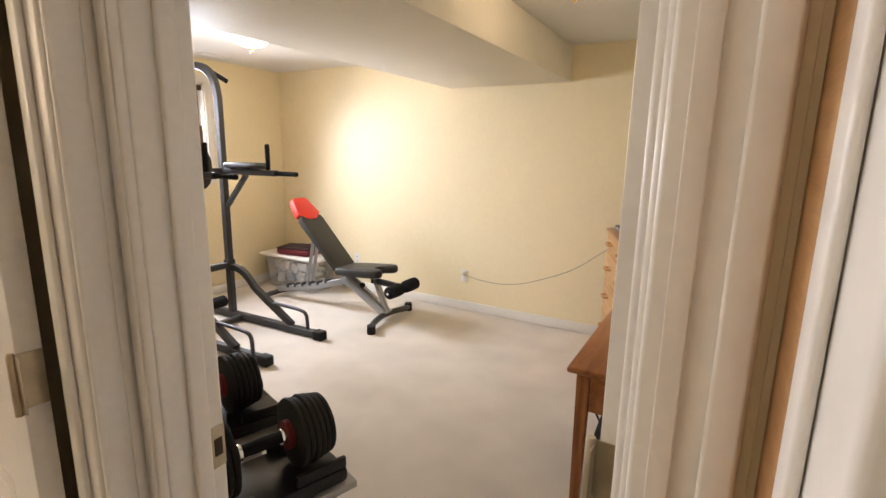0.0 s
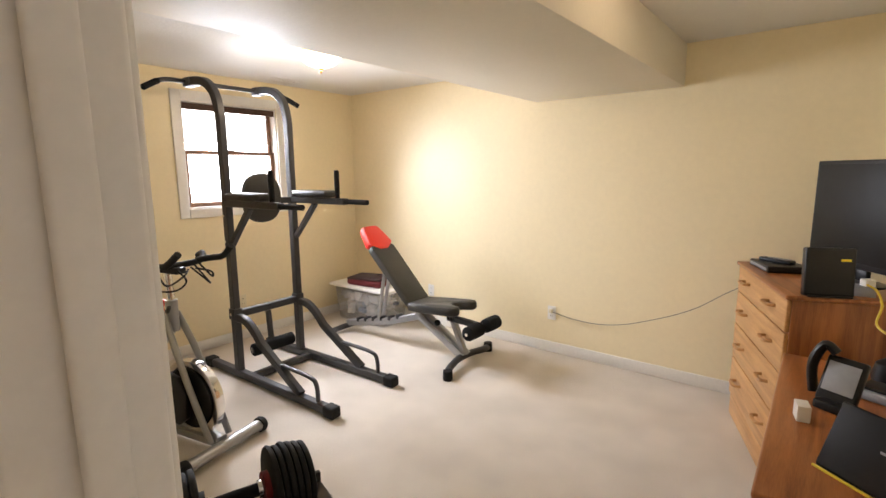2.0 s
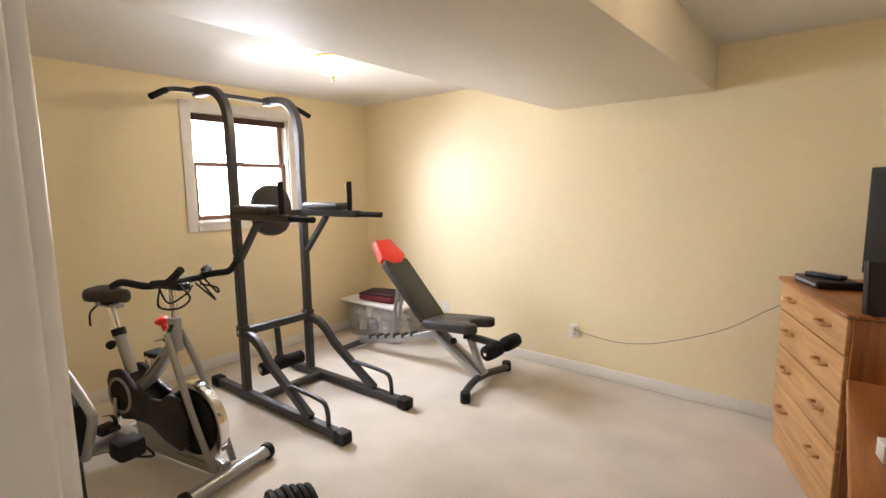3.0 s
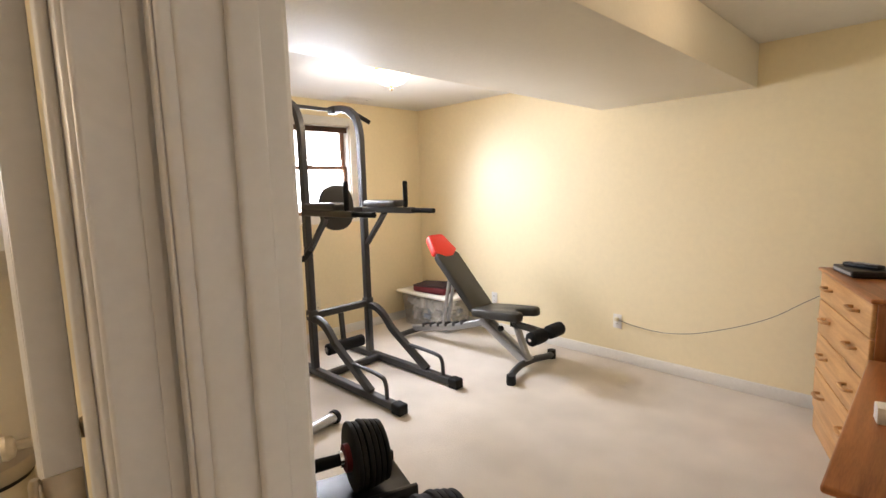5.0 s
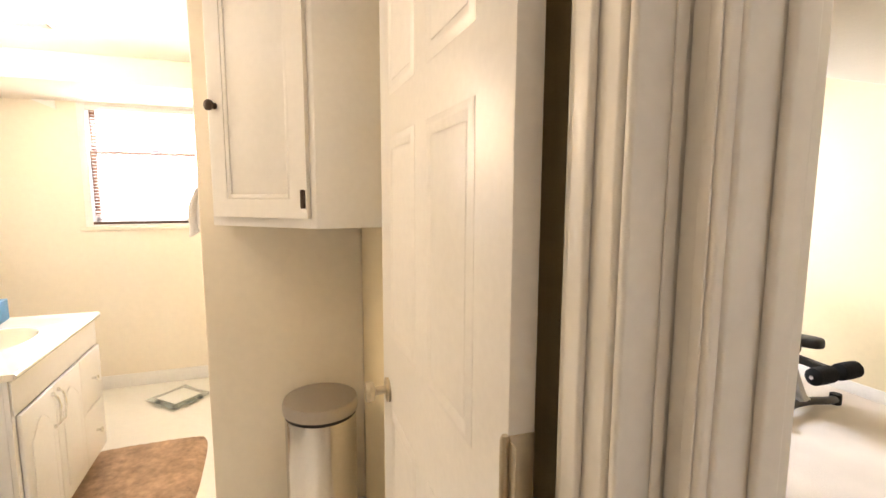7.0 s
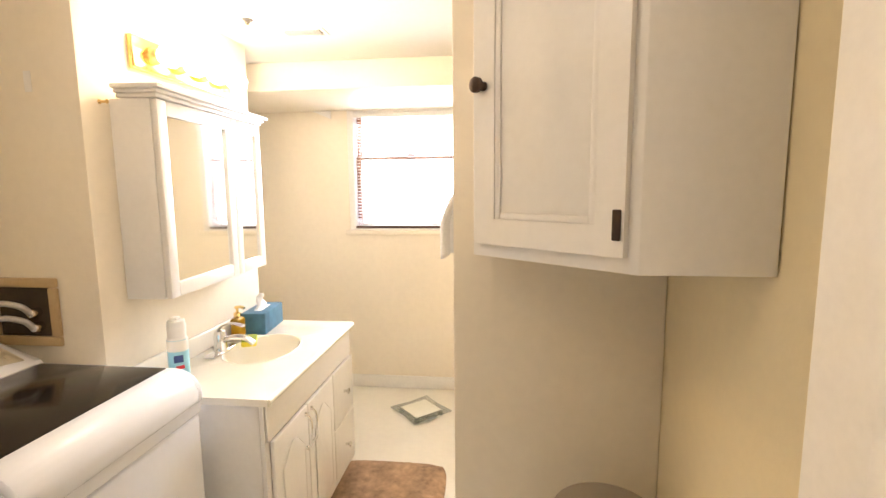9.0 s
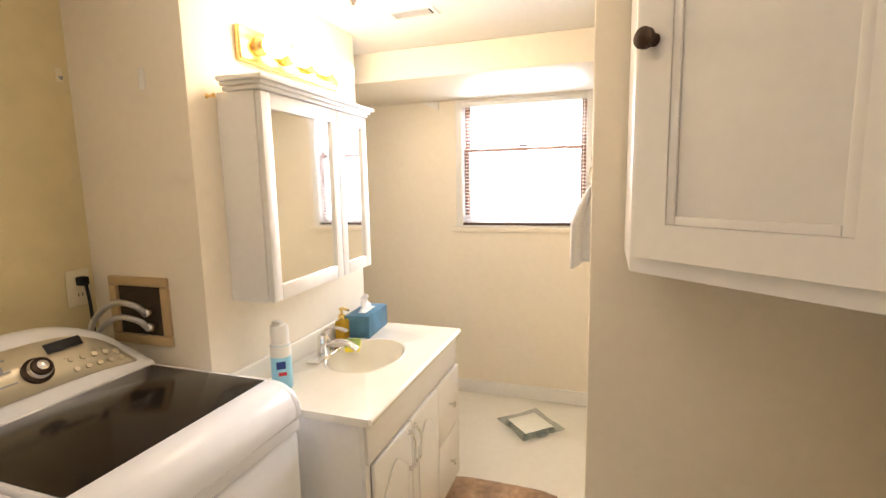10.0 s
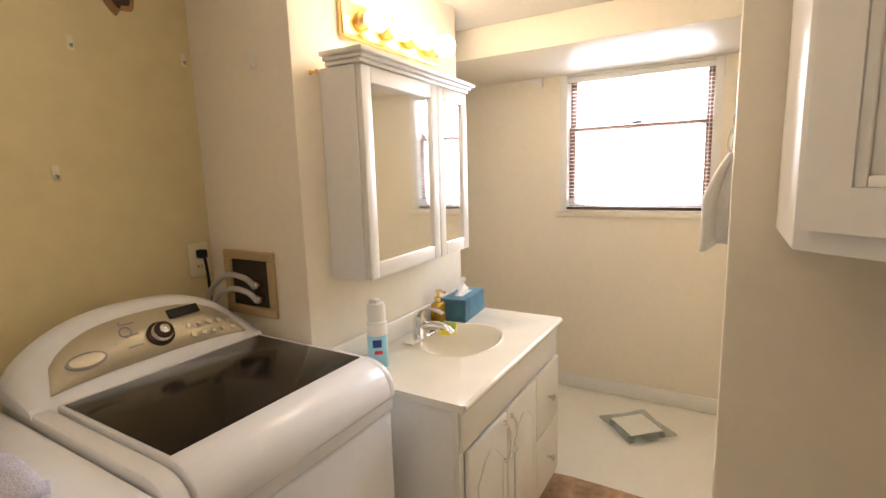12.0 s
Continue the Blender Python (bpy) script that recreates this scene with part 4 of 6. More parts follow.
    part("handlebar", tube(smooth_path([(0.40, -0.235, 1.00), (0.34, -0.22, 1.02), (0.27, -0.15, 0.995), (0.27, 0, 0.99), (0.27, 0.15, 0.995), (0.34, 0.22, 1.02), (0.40, 0.235, 1.00)], 6), 0.034, sides=12), RUBBER, w, "black rubber handlebar")
    for s in (-1, 1):
        part("bar_horn", tube(smooth_path([(0.27, s * 0.13, 1.00), (0.18, s * 0.15, 1.015), (0.10, s * 0.16, 1.03), (0.02, s * 0.15, 1.09)], 6), 0.034, sides=12), RUBBER, w)
        part("bottle_cage", tube(smooth_path([(0.26, s * 0.10, 0.985), (0.22, s * 0.14, 0.90), (0.14, s * 0.10, 0.89), (0.12, s * 0.05, 0.93), (0.20, s * 0.04, 0.98)], 6), 0.010, sides=6), RUBBER, w)
        part("bottle_cage", tube(smooth_path([(0.24, s * 0.12, 0.985), (0.16, s * 0.13, 0.92), (0.10, s * 0.08, 0.96), (0.14, s * 0.02, 0.985)], 6), 0.010, sides=6), RUBBER, w)


exercise_bike()


# ---- gym: the machine beside the doorway ----
def step_machine():
    w = thing("exercise_machine", "black upright exercise machine with a silver top rim", "exercise machine", pose(-1.95, 0.66, 0, 0, 0, 8))
    body = [(-0.16, 0.0), (0.20, 0.0), (0.20, 0.12), (0.13, 0.20), (0.11, 0.45), (0.10, 0.60), (0.19, 0.74), (0.16, 0.79), (-0.02, 0.86), (-0.10, 0.80), (-0.12, 0.40)]
    part("body", prism(body, -0.07, 0.05, "y", 0.012), BLACK_PLASTIC, w)
    part("rim", tube(smooth_path([(-0.12, 0.045, 0.90), (0.02, 0.045, 0.885), (0.19, 0.045, 0.79), (0.205, 0.045, 0.755), (0.16, 0.045, 0.66), (0.13, 0.045, 0.61)], 5), 0.03, 0.022, sides=10), SILVER, w, "silver rim")
    part("side_arm", tube([(0.10, 0.04, 0.61), (0.20, 0.12, 0.635)], 0.018, sides=8), SILVER, w)
    part("pedal", block((0.17, 0.09, 0.60), (0.25, 0.17, 0.66), 0.012), RUBBER, w)
    part("strap", tube(smooth_path([(0.15, 0.10, 0.61), (0.18, 0.16, 0.575), (0.24, 0.19, 0.58), (0.26, 0.16, 0.63)]), 0.008, sides=6), RUBBER, w)


step_machine()


# ---- gym: dumbbells on their stand ----
def dumbbell_stand():
    m = pose(-0.85, 0.79, 0, 0, 0, 72)
    w = thing("dumbbell_stand", "black dumbbell stand with silver legs", "dumbbell stand", m)
    for y in (0.21, -0.21):
        part("tray", block((-0.25, y - 0.115, 0.47), (0.215, y + 0.115, 0.515), 0.012), BLACK_PLASTIC, w)
        for x in (-0.135, 0.135):
            for k in (-1, 1):
                part("cradle", block((x - 0.08, y + k * 0.105 - 0.008, 0.516), (x + 0.075, y + k * 0.105 + 0.008, 0.55), 0.004), BLACK_PLASTIC, w)
    part("deck", block((-0.235, -0.34, 0.445), (0.235, 0.34, 0.469), 0.004), SILVER, w, "silver metal deck plate")
    for x in (-0.19, 0.19):
        for s in (-1, 1):
            part("leg", tube([(x, s * 0.22, 0.444), (x * 1.15, s * 0.30, 0.04)], 0.045, 0.03, square=True), SILVER, w)
        part("floor_runner", tube([(x * 1.15, -0.36, 0.022), (x * 1.15, 0.36, 0.022)], 0.05, 0.04, square=True), STEEL_DARK, w)
    for x, y in ((0.22, -0.3), (0.22, 0.0), (0.22, 0.3)):
        part("screw", turned([(0, 0), (0.006, 0), (0.006, 0.003), (0, 0.003)], pose(0.2355, y, 0.457, 0, 90, 0), 8), CHROME, w)

    def dumbbell(mm):
        d = thing("dumbbell", "black adjustable plate dumbbell resting in its cradle", "dumbbell", mm, "adjustable dumbbells")
        part("handle", turned([(0, -0.075), (0.017, -0.075), (0.019, 0), (0.017, 0.075), (0, 0.075)], pose(0, 0, 0, 0, 90, 0), 16), FOAM, d, "knurled black handle")
        for s in (-1, 1):
            part("collar", turned([(0, -0.006), (0.024, -0.006), (0.024, 0.006), (0, 0.006)], pose(s * 0.062, 0, 0, 0, 90, 0), 16), CHROME, d)
            part("selector_dial", turned([(0, -0.008), (0.042, -0.008), (0.042, 0.008), (0, 0.008)], pose(s * 0.078, 0, 0.0, 0, 90, 0), 20), MAROON if s > 0 else RUBBER, d, "dark red selector dial" if s > 0 else "")
            for k in range(6):
                r = 0.104 - 0.004 * (k % 2) - 0.008 * (k > 3)
                prof = [(0, -0.0085), (r - 0.008, -0.0085), (r - 0.002, -0.006), (r, 0), (r - 0.002, 0.006), (r - 0.008, 0.0085), (0, 0.0085)]
                bm = turned(prof, pose(s * (0.095 + 0.0176 * k), 0, 0.0, 0, 90, 0), 24)
                part("weight_plate", bm, RUBBER, d)
        return d
    first = dumbbell(m @ pose(0, 0.0, 0))
    first.matrix_world = m @ pose(0.0, -0.215, 0.625)
    copy_thing(first, m @ pose(-0.05, 0.215, 0.625))


dumbbell_stand()


# ---- gym: dresser, desk and what stands on them ----
DM = pose(-0.005, 2.735, 0, 0, 0, 19.5)   # front near corner; x runs back into the dresser, y along its front


def dresser():
    w = thing("dresser", "four-drawer oak dresser with cherry top and sides", "dresser", DM)
    L, D, H = 0.82, 0.425, 0.93
    part("side_panel", block((0.012, 0.004, 0), (D, 0.024, H - 0.022), 0.003), CHERRY_UP, w, "reddish cherry side panel")
    part("side_panel", block((0.012, L - 0.024, 0), (D, L - 0.004, H - 0.022), 0.003), CHERRY_UP, w)
    part("back_panel", block((D - 0.01, 0.026, 0.02), (D, L - 0.026, H - 0.024), 0.001), CHERRY_UP, w)
    part("top", block((-0.018, -0.012, H - 0.02), (D + 0.01, L + 0.012, H), 0.007, 3), CHERRY, w, "cherry stained top")
    part("plinth", block((0.0, 0.026, 0), (0.02, L - 0.026, 0.125), 0.004), OAK, w)
    part("face_frame", block((0.014, 0.026, 0.127), (0.03, L - 0.026, H - 0.024), 0.002), CHERRY_UP, w)
    z = 0.132
    for hgt in (0.225, 0.20, 0.185, 0.15):
        d = part("drawer", block((-0.006, 0.012, z), (0.0135, L - 0.012, z + hgt), 0.005, 3), OAK, w, "honey oak drawer front")
        for y in (0.20, L - 0.20):
            h = bmesh.new()
            sweep(h, smooth_path([(-0.007, y - 0.045, z + hgt * 0.55), (-0.034, y - 0.040, z + hgt * 0.55), (-0.040, y, z + hgt * 0.55), (-0.034, y + 0.040, z + hgt * 0.55), (-0.007, y + 0.045, z + hgt * 0.55)], 4), 0.020, 0.016, sides=8)
            part("handle", h, OAK, d, "wooden bow handle")
        z += hgt + 0.006


def desk():
    w = thing("desk", "cherry wood writing desk with tapered legs", "desk", pose(-0.005, 1.512, 0))
    L, D, H = 1.11, 0.425, 0.71
    part("desktop", block((0, 0, H - 0.022), (D, L, H), 0.008, 3), CHERRY, w, "worn cherry stained desktop")
    for x, y in ((0.03, 0.03), (D - 0.07, 0.03), (0.03, L - 0.07), (D - 0.07, L - 0.07)):
        bm = bmesh.new()
        a = [bm.verts.new((x + i, y + j, H - 0.023)) for i, j in ((0, 0), (0.045, 0), (0.045, 0.045), (0, 0.045))]
        b = [bm.verts.new((x + 0.008 + i, y + 0.008 + j, 0)) for i, j in ((0, 0), (0.028, 0), (0.028, 0.028), (0, 0.028))]
        bm.faces.new(a[::-1])
        bm.faces.new(b)
        for i in range(4):
            bm.faces.new((a[i], a[(i + 1) % 4], b[(i + 1) % 4], b[i]))
        part("leg", bm, CHERRY_UP, w)
    part("end_apron", block((0.077, 0.037, H - 0.17), (D - 0.072, 0.055, H - 0.024), 0.003), CHERRY, w)
    part("end_apron", block((0.077, L - 0.055, H - 0.17), (D - 0.072, L - 0.037, H - 0.024), 0.003), CHERRY, w)
    part("side_apron", block((0.037, 0.077, H - 0.17), (0.055, L - 0.072, H - 0.024), 0.003), CHERRY, w)
    part("back_apron", block((D - 0.055, 0.077, H - 0.17), (D - 0.037, L - 0.072, H - 0.024), 0.003), CHERRY, w)
    part("bail_handle", tube(smooth_path([(0.185, 0.034, H - 0.07), (0.185, 0.018, H - 0.095), (0.215, 0.014, H - 0.108), (0.245, 0.014, H - 0.108), (0.275, 0.018, H - 0.095), (0.275, 0.034, H - 0.07)], 4), 0.008, sides=8), NICKEL, w, "aged brass bail handle")
    part("handle_plate", block((0.175, 0.033, H - 0.085), (0.285, 0.0365, H - 0.055), 0.006), NICKEL, w)


dresser()
desk()


def television():
    a, b = Vector((0.045, 3.40, 0)), Vector((0.405, 2.945, 0))
    c = (a + b) / 2
    m = Matrix.Translation((c.x, c.y, 0.93)) @ Matrix.Rotation(math.atan2(b.y - a.y, b.x - a.x), 4, "Z")
    w = thing("television", "small black flat television on the dresser", "television", m)
    part("bezel", block((-0.29, -0.018, 0.07), (0.265, 0.022, 0.57), 0.008, 3), BLACK_PLASTIC, w)
    part("screen", block((-0.272, -0.0205, 0.098), (0.247, -0.0185, 0.552), 0.001), SCREEN, w, "dark switched-off screen")
    part("neck", block((-0.05, -0.005, 0.018), (0.05, 0.02, 0.075), 0.006), BLACK_PLASTIC, w)
    part("base", turned([(0, 0), (0.125, 0), (0.125, 0.008), (0.06, 0.018), (0, 0.018)], Matrix.Diagonal((1.0, 0.75, 1, 1)), 32), BLACK_PLASTIC, w)
    part("power_light", block((0.235, -0.0195, 0.08), (0.25, -0.0185, 0.086), 0), YELLOW, w)


television()


def small_box(name, label, category, m, size, mat, bevel=0.006):
    w = thing(name, label, category, m)
    part("body", block((-size[0] / 2, -size[1] / 2, 0), (size[0] / 2, size[1] / 2, size[2]), bevel, 3), mat, w)
    return w


b = small_box("set_top_box", "flat black set-top box on the dresser", "set-top box", pose(-0.09, 3.36, 0.93, 0, 0, 24), (0.19, 0.25, 0.035), BLACK_PLASTIC)
part("front_strip", block((-0.0965, -0.11, 0.01), (-0.0955, 0.11, 0.024), 0), GREY_PLASTIC, b)
r = small_box("remote_control", "black remote control lying on the box", "remote control", pose(-0.10, 3.37, 0.965, 0, 0, 60), (0.05, 0.17, 0.02), BLACK_PLASTIC)
bm = bmesh.new()
for i in range(5):
    for j in range(3):
        cube(bm, (-0.018 + j * 0.013, -0.065 + i * 0.022, 0.0205), (-0.010 + j * 0.013, -0.053 + i * 0.022, 0.023), 0.001)
part("buttons", bm, GREY_PLASTIC, r)
w = thing("wireless_router", "upright black router with a yellow label on the dresser", "router", pose(0.115, 2.80, 0.93, 0, 0, 22))
part("body", moved(block((-0.09, -0.02, 0), (0.09, 0.02, 0.205), 0.008, 3), pose(0, 0, 0, -6, 0, 0)), BLACK_PLASTIC, w)
part("label_badge", moved(block((0.035, -0.0225, 0.15), (0.07, -0.0205, 0.16), 0), pose(0, 0, 0, -6, 0, 0)), YELLOW, w)
part("foot", block((-0.08, -0.035, 0), (0.08, 0.035, 0.008), 0.003), BLACK_PLASTIC, w)
c = thing("adapter_tangle", "silver adapters and plugs beside the router", "adapter", pose(0.245, 2.90, 0.93))
part("adapter", block((-0.045, -0.03, 0), (0.03, 0.03, 0.045), 0.006), GREY_PLASTIC, c)
part("plug", moved(block((-0.02, -0.02, 0), (0.02, 0.02, 0.03), 0.005), pose(0.0, -0.012, 0.045, 0, 0, 30)), WHITE_PLASTIC, c)
y = thing("yellow_cable", "yellow network cable hanging from the dresser to the desk", "cable")
part("wire", tube(smooth_path([(0.235, 2.885, 0.985), (0.27, 2.80, 0.975), (0.285, 2.73, 0.93), (0.275, 2.70, 0.86), (0.33, 2.60, 0.83), (0.345, 2.48, 0.78), (0.33, 2.38, 0.80), (0.37, 2.22, 0.765), (0.395, 2.05, 0.725), (0.37, 1.90, 0.717)], 6), 0.009, sides=8), YELLOW_CABLE, y)

w = thing("laptop", "black laptop standing half open with a yellow edge", "laptop", pose(0.212, 1.66, 0.71, 0, 0, -37.5))
part("lid", moved(block((-0.125, -0.006, 0.004), (0.125, 0.006, 0.18), 0.005, 3), pose(0, 0, 0, -24, 0, 0)), SCREEN, w, "glossy black lid")
part("base", block((-0.125, 0.0, 0), (0.125, 0.17, 0.016), 0.004), BLACK_PLASTIC, w)
part("edge_strip", block((-0.126, -0.012, 0), (0.126, -0.006, 0.006), 0.001), YELLOW_CABLE, w, "bright yellow edge strip")
part("emblem", moved(block((-0.01, -0.0072, 0.10), (0.01, -0.0062, 0.106), 0), pose(0, 0, 0, -24, 0, 0)), GREY_PLASTIC, w)
w = thing("desk_phone", "black desk phone with a grey screen on a stand", "telephone", pose(0.15, 2.12, 0.71, 0, 0, -28))
part("stand", block((-0.045, -0.03, 0), (0.045, 0.05, 0.03), 0.008), BLACK_PLASTIC, w)
ph = part("handset_panel", moved(block((-0.055, -0.012, 0.02), (0.055, 0.012, 0.17), 0.008, 3), pose(0, 0, 0, -22, 0, 0)), BLACK_PLASTIC, w)
part("screen", moved(block((-0.044, -0.0145, 0.055), (0.044, -0.0125, 0.15), 0.001), pose(0, 0, 0, -22, 0, 0)), GREY_PLASTIC, ph, "pale grey screen")
part("headset", tube(smooth_path([(-0.075, 0.03, 0.03), (-0.085, 0.03, 0.12), (-0.06, 0.04, 0.19), (-0.03, 0.05, 0.17)]), 0.035, 0.03, sides=10), BLACK_PLASTIC, w)
small_box("white_card_box", "small white cardboard box on the desk", "box", pose(0.075, 2.0, 0.71, 0, 0, 12), (0.035, 0.055, 0.05), WHITE_PLASTIC, 0.002)
w = thing("modem", "low silver and black modem on the desk", "modem", pose(0.30, 2.30, 0.71, 0, 0, -25))
part("body", block((-0.09, -0.06, 0), (0.09, 0.06, 0.032), 0.014, 4), GREY_PLASTIC, w)
part("top", block((-0.075, -0.045, 0.0325), (0.075, 0.045, 0.042), 0.006, 3), BLACK_PLASTIC, w)
w = thing("black_speaker", "small rounded black speaker on the desk", "speaker", pose(0.31, 2.47, 0.71))
part("body", turned([(0, 0), (0.05, 0), (0.055, 0.03), (0.045, 0.075), (0.02, 0.095), (0, 0.098)]), BLACK_PLASTIC, w)
w = thing("white_ball", "small white plastic ball lamp on the desk", "ball", pose(0.375, 2.36, 0.71))
part("body", turned([(0, 0), (0.02, 0), (0.022, 0.012), (0.034, 0.03), (0.036, 0.05), (0.026, 0.072), (0, 0.08)], n=20), WHITE_PLASTIC, w)
w = thing("cable_tangle", "tangle of beige and black cables on the desk", "cable")
rnd = random.Random(11)
for k in range(7):
    p = [(rnd.uniform(0.31, 0.415), rnd.uniform(1.62, 1.98), 0.716 + rnd.uniform(0, 0.045)) for i in range(7)]
    part("wire", tube(smooth_path(p, 5), rnd.choice((0.005, 0.006, 0.008)), sides=6), rnd.choice((BLACK_PLASTIC, IVORY, TAN_PLASTIC, BLACK_PLASTIC)), w)
w = thing("equipment_bag", "black soft equipment bag under the desk", "bag", pose(0.20, 2.02, 0))
bm = block((-0.16, -0.21, 0), (0.16, 0.21, 0.33), 0.05, 4)
for v in bm.verts:
    v.co += noise.noise_vector(v.co * 9) * 0.014
    v.co.z = max(v.co.z, 0.0)
part("body", bm, FOAM, w)
for yy in (-0.08, 0.08):
    part("handle", tube(smooth_path([(-0.15, yy, 0.29), (-0.17, yy, 0.36), (-0.05, yy, 0.40), (0.06, yy, 0.35), (0.08, yy, 0.30)]), 0.022, 0.006, sides=6), RUBBER, w)
part("trim_strip", tube(smooth_path([(-0.166, -0.18, 0.12), (-0.172, 0, 0.14), (-0.166, 0.18, 0.12)]), 0.012, 0.006, sides=6), GREY_PLASTIC, w)


# ---- bathroom: vanity ----
def vanity():
    w = thing("vanity_cabinet", "white vanity cabinet with arched doors and two drawers", "vanity", pose(-2.88, -0.905, 0))
    L, D, H = 0.89, 0.47, 0.765
    part("carcass", walls([((0.012, -D, 0.09), (0.03, -0.02, H)), ((L - 0.03, -D, 0.09), (L - 0.012, -0.02, H)), ((0.03, -D, 0.09), (L - 0.03, -0.02, 0.11)), ((0.03, -D, 0.111), (L - 0.03, -D + 0.01, H)), ((0.03, -0.09, 0.0), (L - 0.03, -0.075, 0.089))]), WHITE, w)
    part("side_skirt", block((L - 0.0115, -D, 0.0), (L - 0.006, -0.02, H), 0.001), WHITE, w)
    part("face_frame", walls([((0.012, -0.019, 0.09), (L - 0.006, -0.004, 0.13)), ((0.012, -0.019, 0.131), (0.04, -0.004, H)), ((L - 0.034, -0.019, 0.131), (L - 0.006, -0.004, H)), ((0.041, -0.019, 0.63), (L - 0.035, -0.004, H)), ((0.275, -0.019, 0.131), (0.295, -0.004, 0.629))]), WHITE, w)
    part("fascia", block((0.02, -0.0035, 0.635), (L - 0.012, 0.004, H - 0.006), 0.003), WHITE, w)
    for x0 in (0.296, 0.578):
        x1 = x0 + 0.277
        d = part("door", block((x0, -0.0035, 0.10), (x1, 0.012, 0.628), 0.004, 3), WHITE, w, "white door with an arched panel")
        arch = [(x0 + 0.05, 0.16)] + [(x0 + 0.05 + (x1 - x0 - 0.10) * i / 14, 0.50 + 0.065 * math.sin(math.pi * i / 14) ** 1.4) for i in range(15)] + [(x1 - 0.05, 0.16)]
        part("raised_panel", prism(arch, 0.0125, 0.018, "y", 0.005), WHITE, d)
        hx = x1 - 0.024 if x0 < 0.5 else x0 + 0.024
        part("handle", tube(smooth_path([(hx, 0.013, 0.60), (hx, 0.030, 0.585), (hx, 0.036, 0.545), (hx, 0.034, 0.51), (hx, 0.030, 0.48), (hx, 0.013, 0.465)], 5), 0.009, sides=8), CHROME, d, "curved chrome handle")
        for zz in (0.60, 0.465):
            part("handle_foot", turned([(0, 0), (0.009, 0), (0.007, 0.008), (0, 0.010)], pose(hx, 0.0125, zz, -90, 0, 0), 10), CHROME, d)
    for z0, z1 in ((0.10, 0.36), (0.366, 0.628)):
        d = part("drawer", block((0.016, -0.0035, z0), (0.292, 0.012, z1), 0.004, 3), WHITE, w, "white drawer front")
        part("knob", turned([(0, 0), (0.007, 0), (0.006, 0.014), (0.013, 0.02), (0.013, 0.026), (0, 0.031)], pose(0.154, 0.0125, (z0 + z1) / 2, -90, 0, 0), 16), CHROME, d, "chrome knob")
    # the top with its moulded oval basin
    bm = bmesh.new()
    cx, cy, rx, ry, n = 0.425, -0.235, 0.185, 0.140, 48
    x0, x1, y0, y1, z = 0.0, L + 0.005, -0.474, 0.018, 0.79
    outer, inner = [], []
    for i in range(n):
        a = 2 * math.pi * i / n
        c, s = math.cos(a), math.sin(a)
        k = min((x1 - cx) / c if c > 1e-6 else ((x0 - cx) / c if c < -1e-6 else 9), (y1 - cy) / s if s > 1e-6 else ((y0 - cy) / s if s < -1e-6 else 9))
        outer.append(bm.verts.new((cx + k * c, cy + k * s, z)))
        inner.append((c, s))
    for X, Y in ((x0, y0), (x0, y1), (x1, y0), (x1, y1)):
        min(outer, key=lambda v: (v.co.x - X) ** 2 + (v.co.y - Y) ** 2).co = (X, Y, z)
    rings = [outer]
    for k, dz in ((1.06, 0.0), (1.03, 0.004), (1.0, 0.002), (0.97, -0.012), (0.90, -0.05), (0.78, -0.085), (0.55, -0.112), (0.25, -0.122), (0.09, -0.124)):
        rings.append([bm.verts.new((cx + c * rx * k, cy + s * ry * k, z + dz)) for c, s in inner])
    low = [bm.verts.new((v.co.x, v.co.y, z - 0.024)) for v in outer]
    rings.insert(0, low)
    for a, b in zip(rings, rings[1:]):
        for i in range(n):
            bm.faces.new((a[i], a[(i + 1) % n], b[(i + 1) % n], b[i]))
    bm.faces.new(rings[-1])
    t = thing("sink_countertop", "cream cultured marble vanity top with moulded oval basin", "countertop", pose(-2.88, -0.905, 0.001))
    part("basin_top", bm, MARBLE, t)
    part("backsplash", block((x0, y0, z + 0.0005), (x1, y0 + 0.018, z + 0.078), 0.005, 3), MARBLE, t)
    part("front_lip", tube([(x0 + 0.006, y1 - 0.002, z - 0.012), (x1 - 0.006, y1 - 0.002, z - 0.012)], 0.022, sides=12), MARBLE, t)
    part("drain", turned([(0, 0), (0.02, 0), (0.022, 0.003), (0.012, 0.005), (0, 0.005)], pose(cx, cy, z - 0.124), 20), CHROME, t)
    return w


vanity()
VT = 0.7915


def faucet():
    w = thing("faucet", "chrome single-lever bathroom faucet", "faucet", pose(-2.385, -1.285, VT))
    part("base", block((-0.085, -0.025, 0), (0.085, 0.025, 0.014), 0.012, 4), CHROME, w)
    part("body", turned([(0, 0.012), (0.027, 0.012), (0.024, 0.05), (0.026, 0.075), (0.02, 0.092), (0, 0.096)]), CHROME, w)
    part("spout", tube(smooth_path([(0, 0.01, 0.05), (0, 0.06, 0.068), (0, 0.11, 0.066), (0, 0.145, 0.045)], 5), 0.03, 0.022, sides=12), CHROME, w)
    part("lever", tube(smooth_path([(0, -0.005, 0.09), (0.005, 0.02, 0.118), (0.012, 0.07, 0.128), (0.02, 0.115, 0.122)], 5), 0.024, 0.010, sides=10), CHROME, w)


faucet()
w = thing("sponge", "yellow and green sponge beside the faucet", "sponge", pose(-2.50, -1.225, VT + 0.001, 0, 0, 25))
part("foam", block((-0.045, -0.03, 0), (0.045, 0.03, 0.022), 0.006, 3), YELLOW, w)
part("scrub_pad", block((-0.045, -0.03, 0.0225), (0.045, 0.03, 0.030), 0.003), material("green_scrub_pad", (0.25, 0.33, 0.05), 0.95, bump=0.8), w)

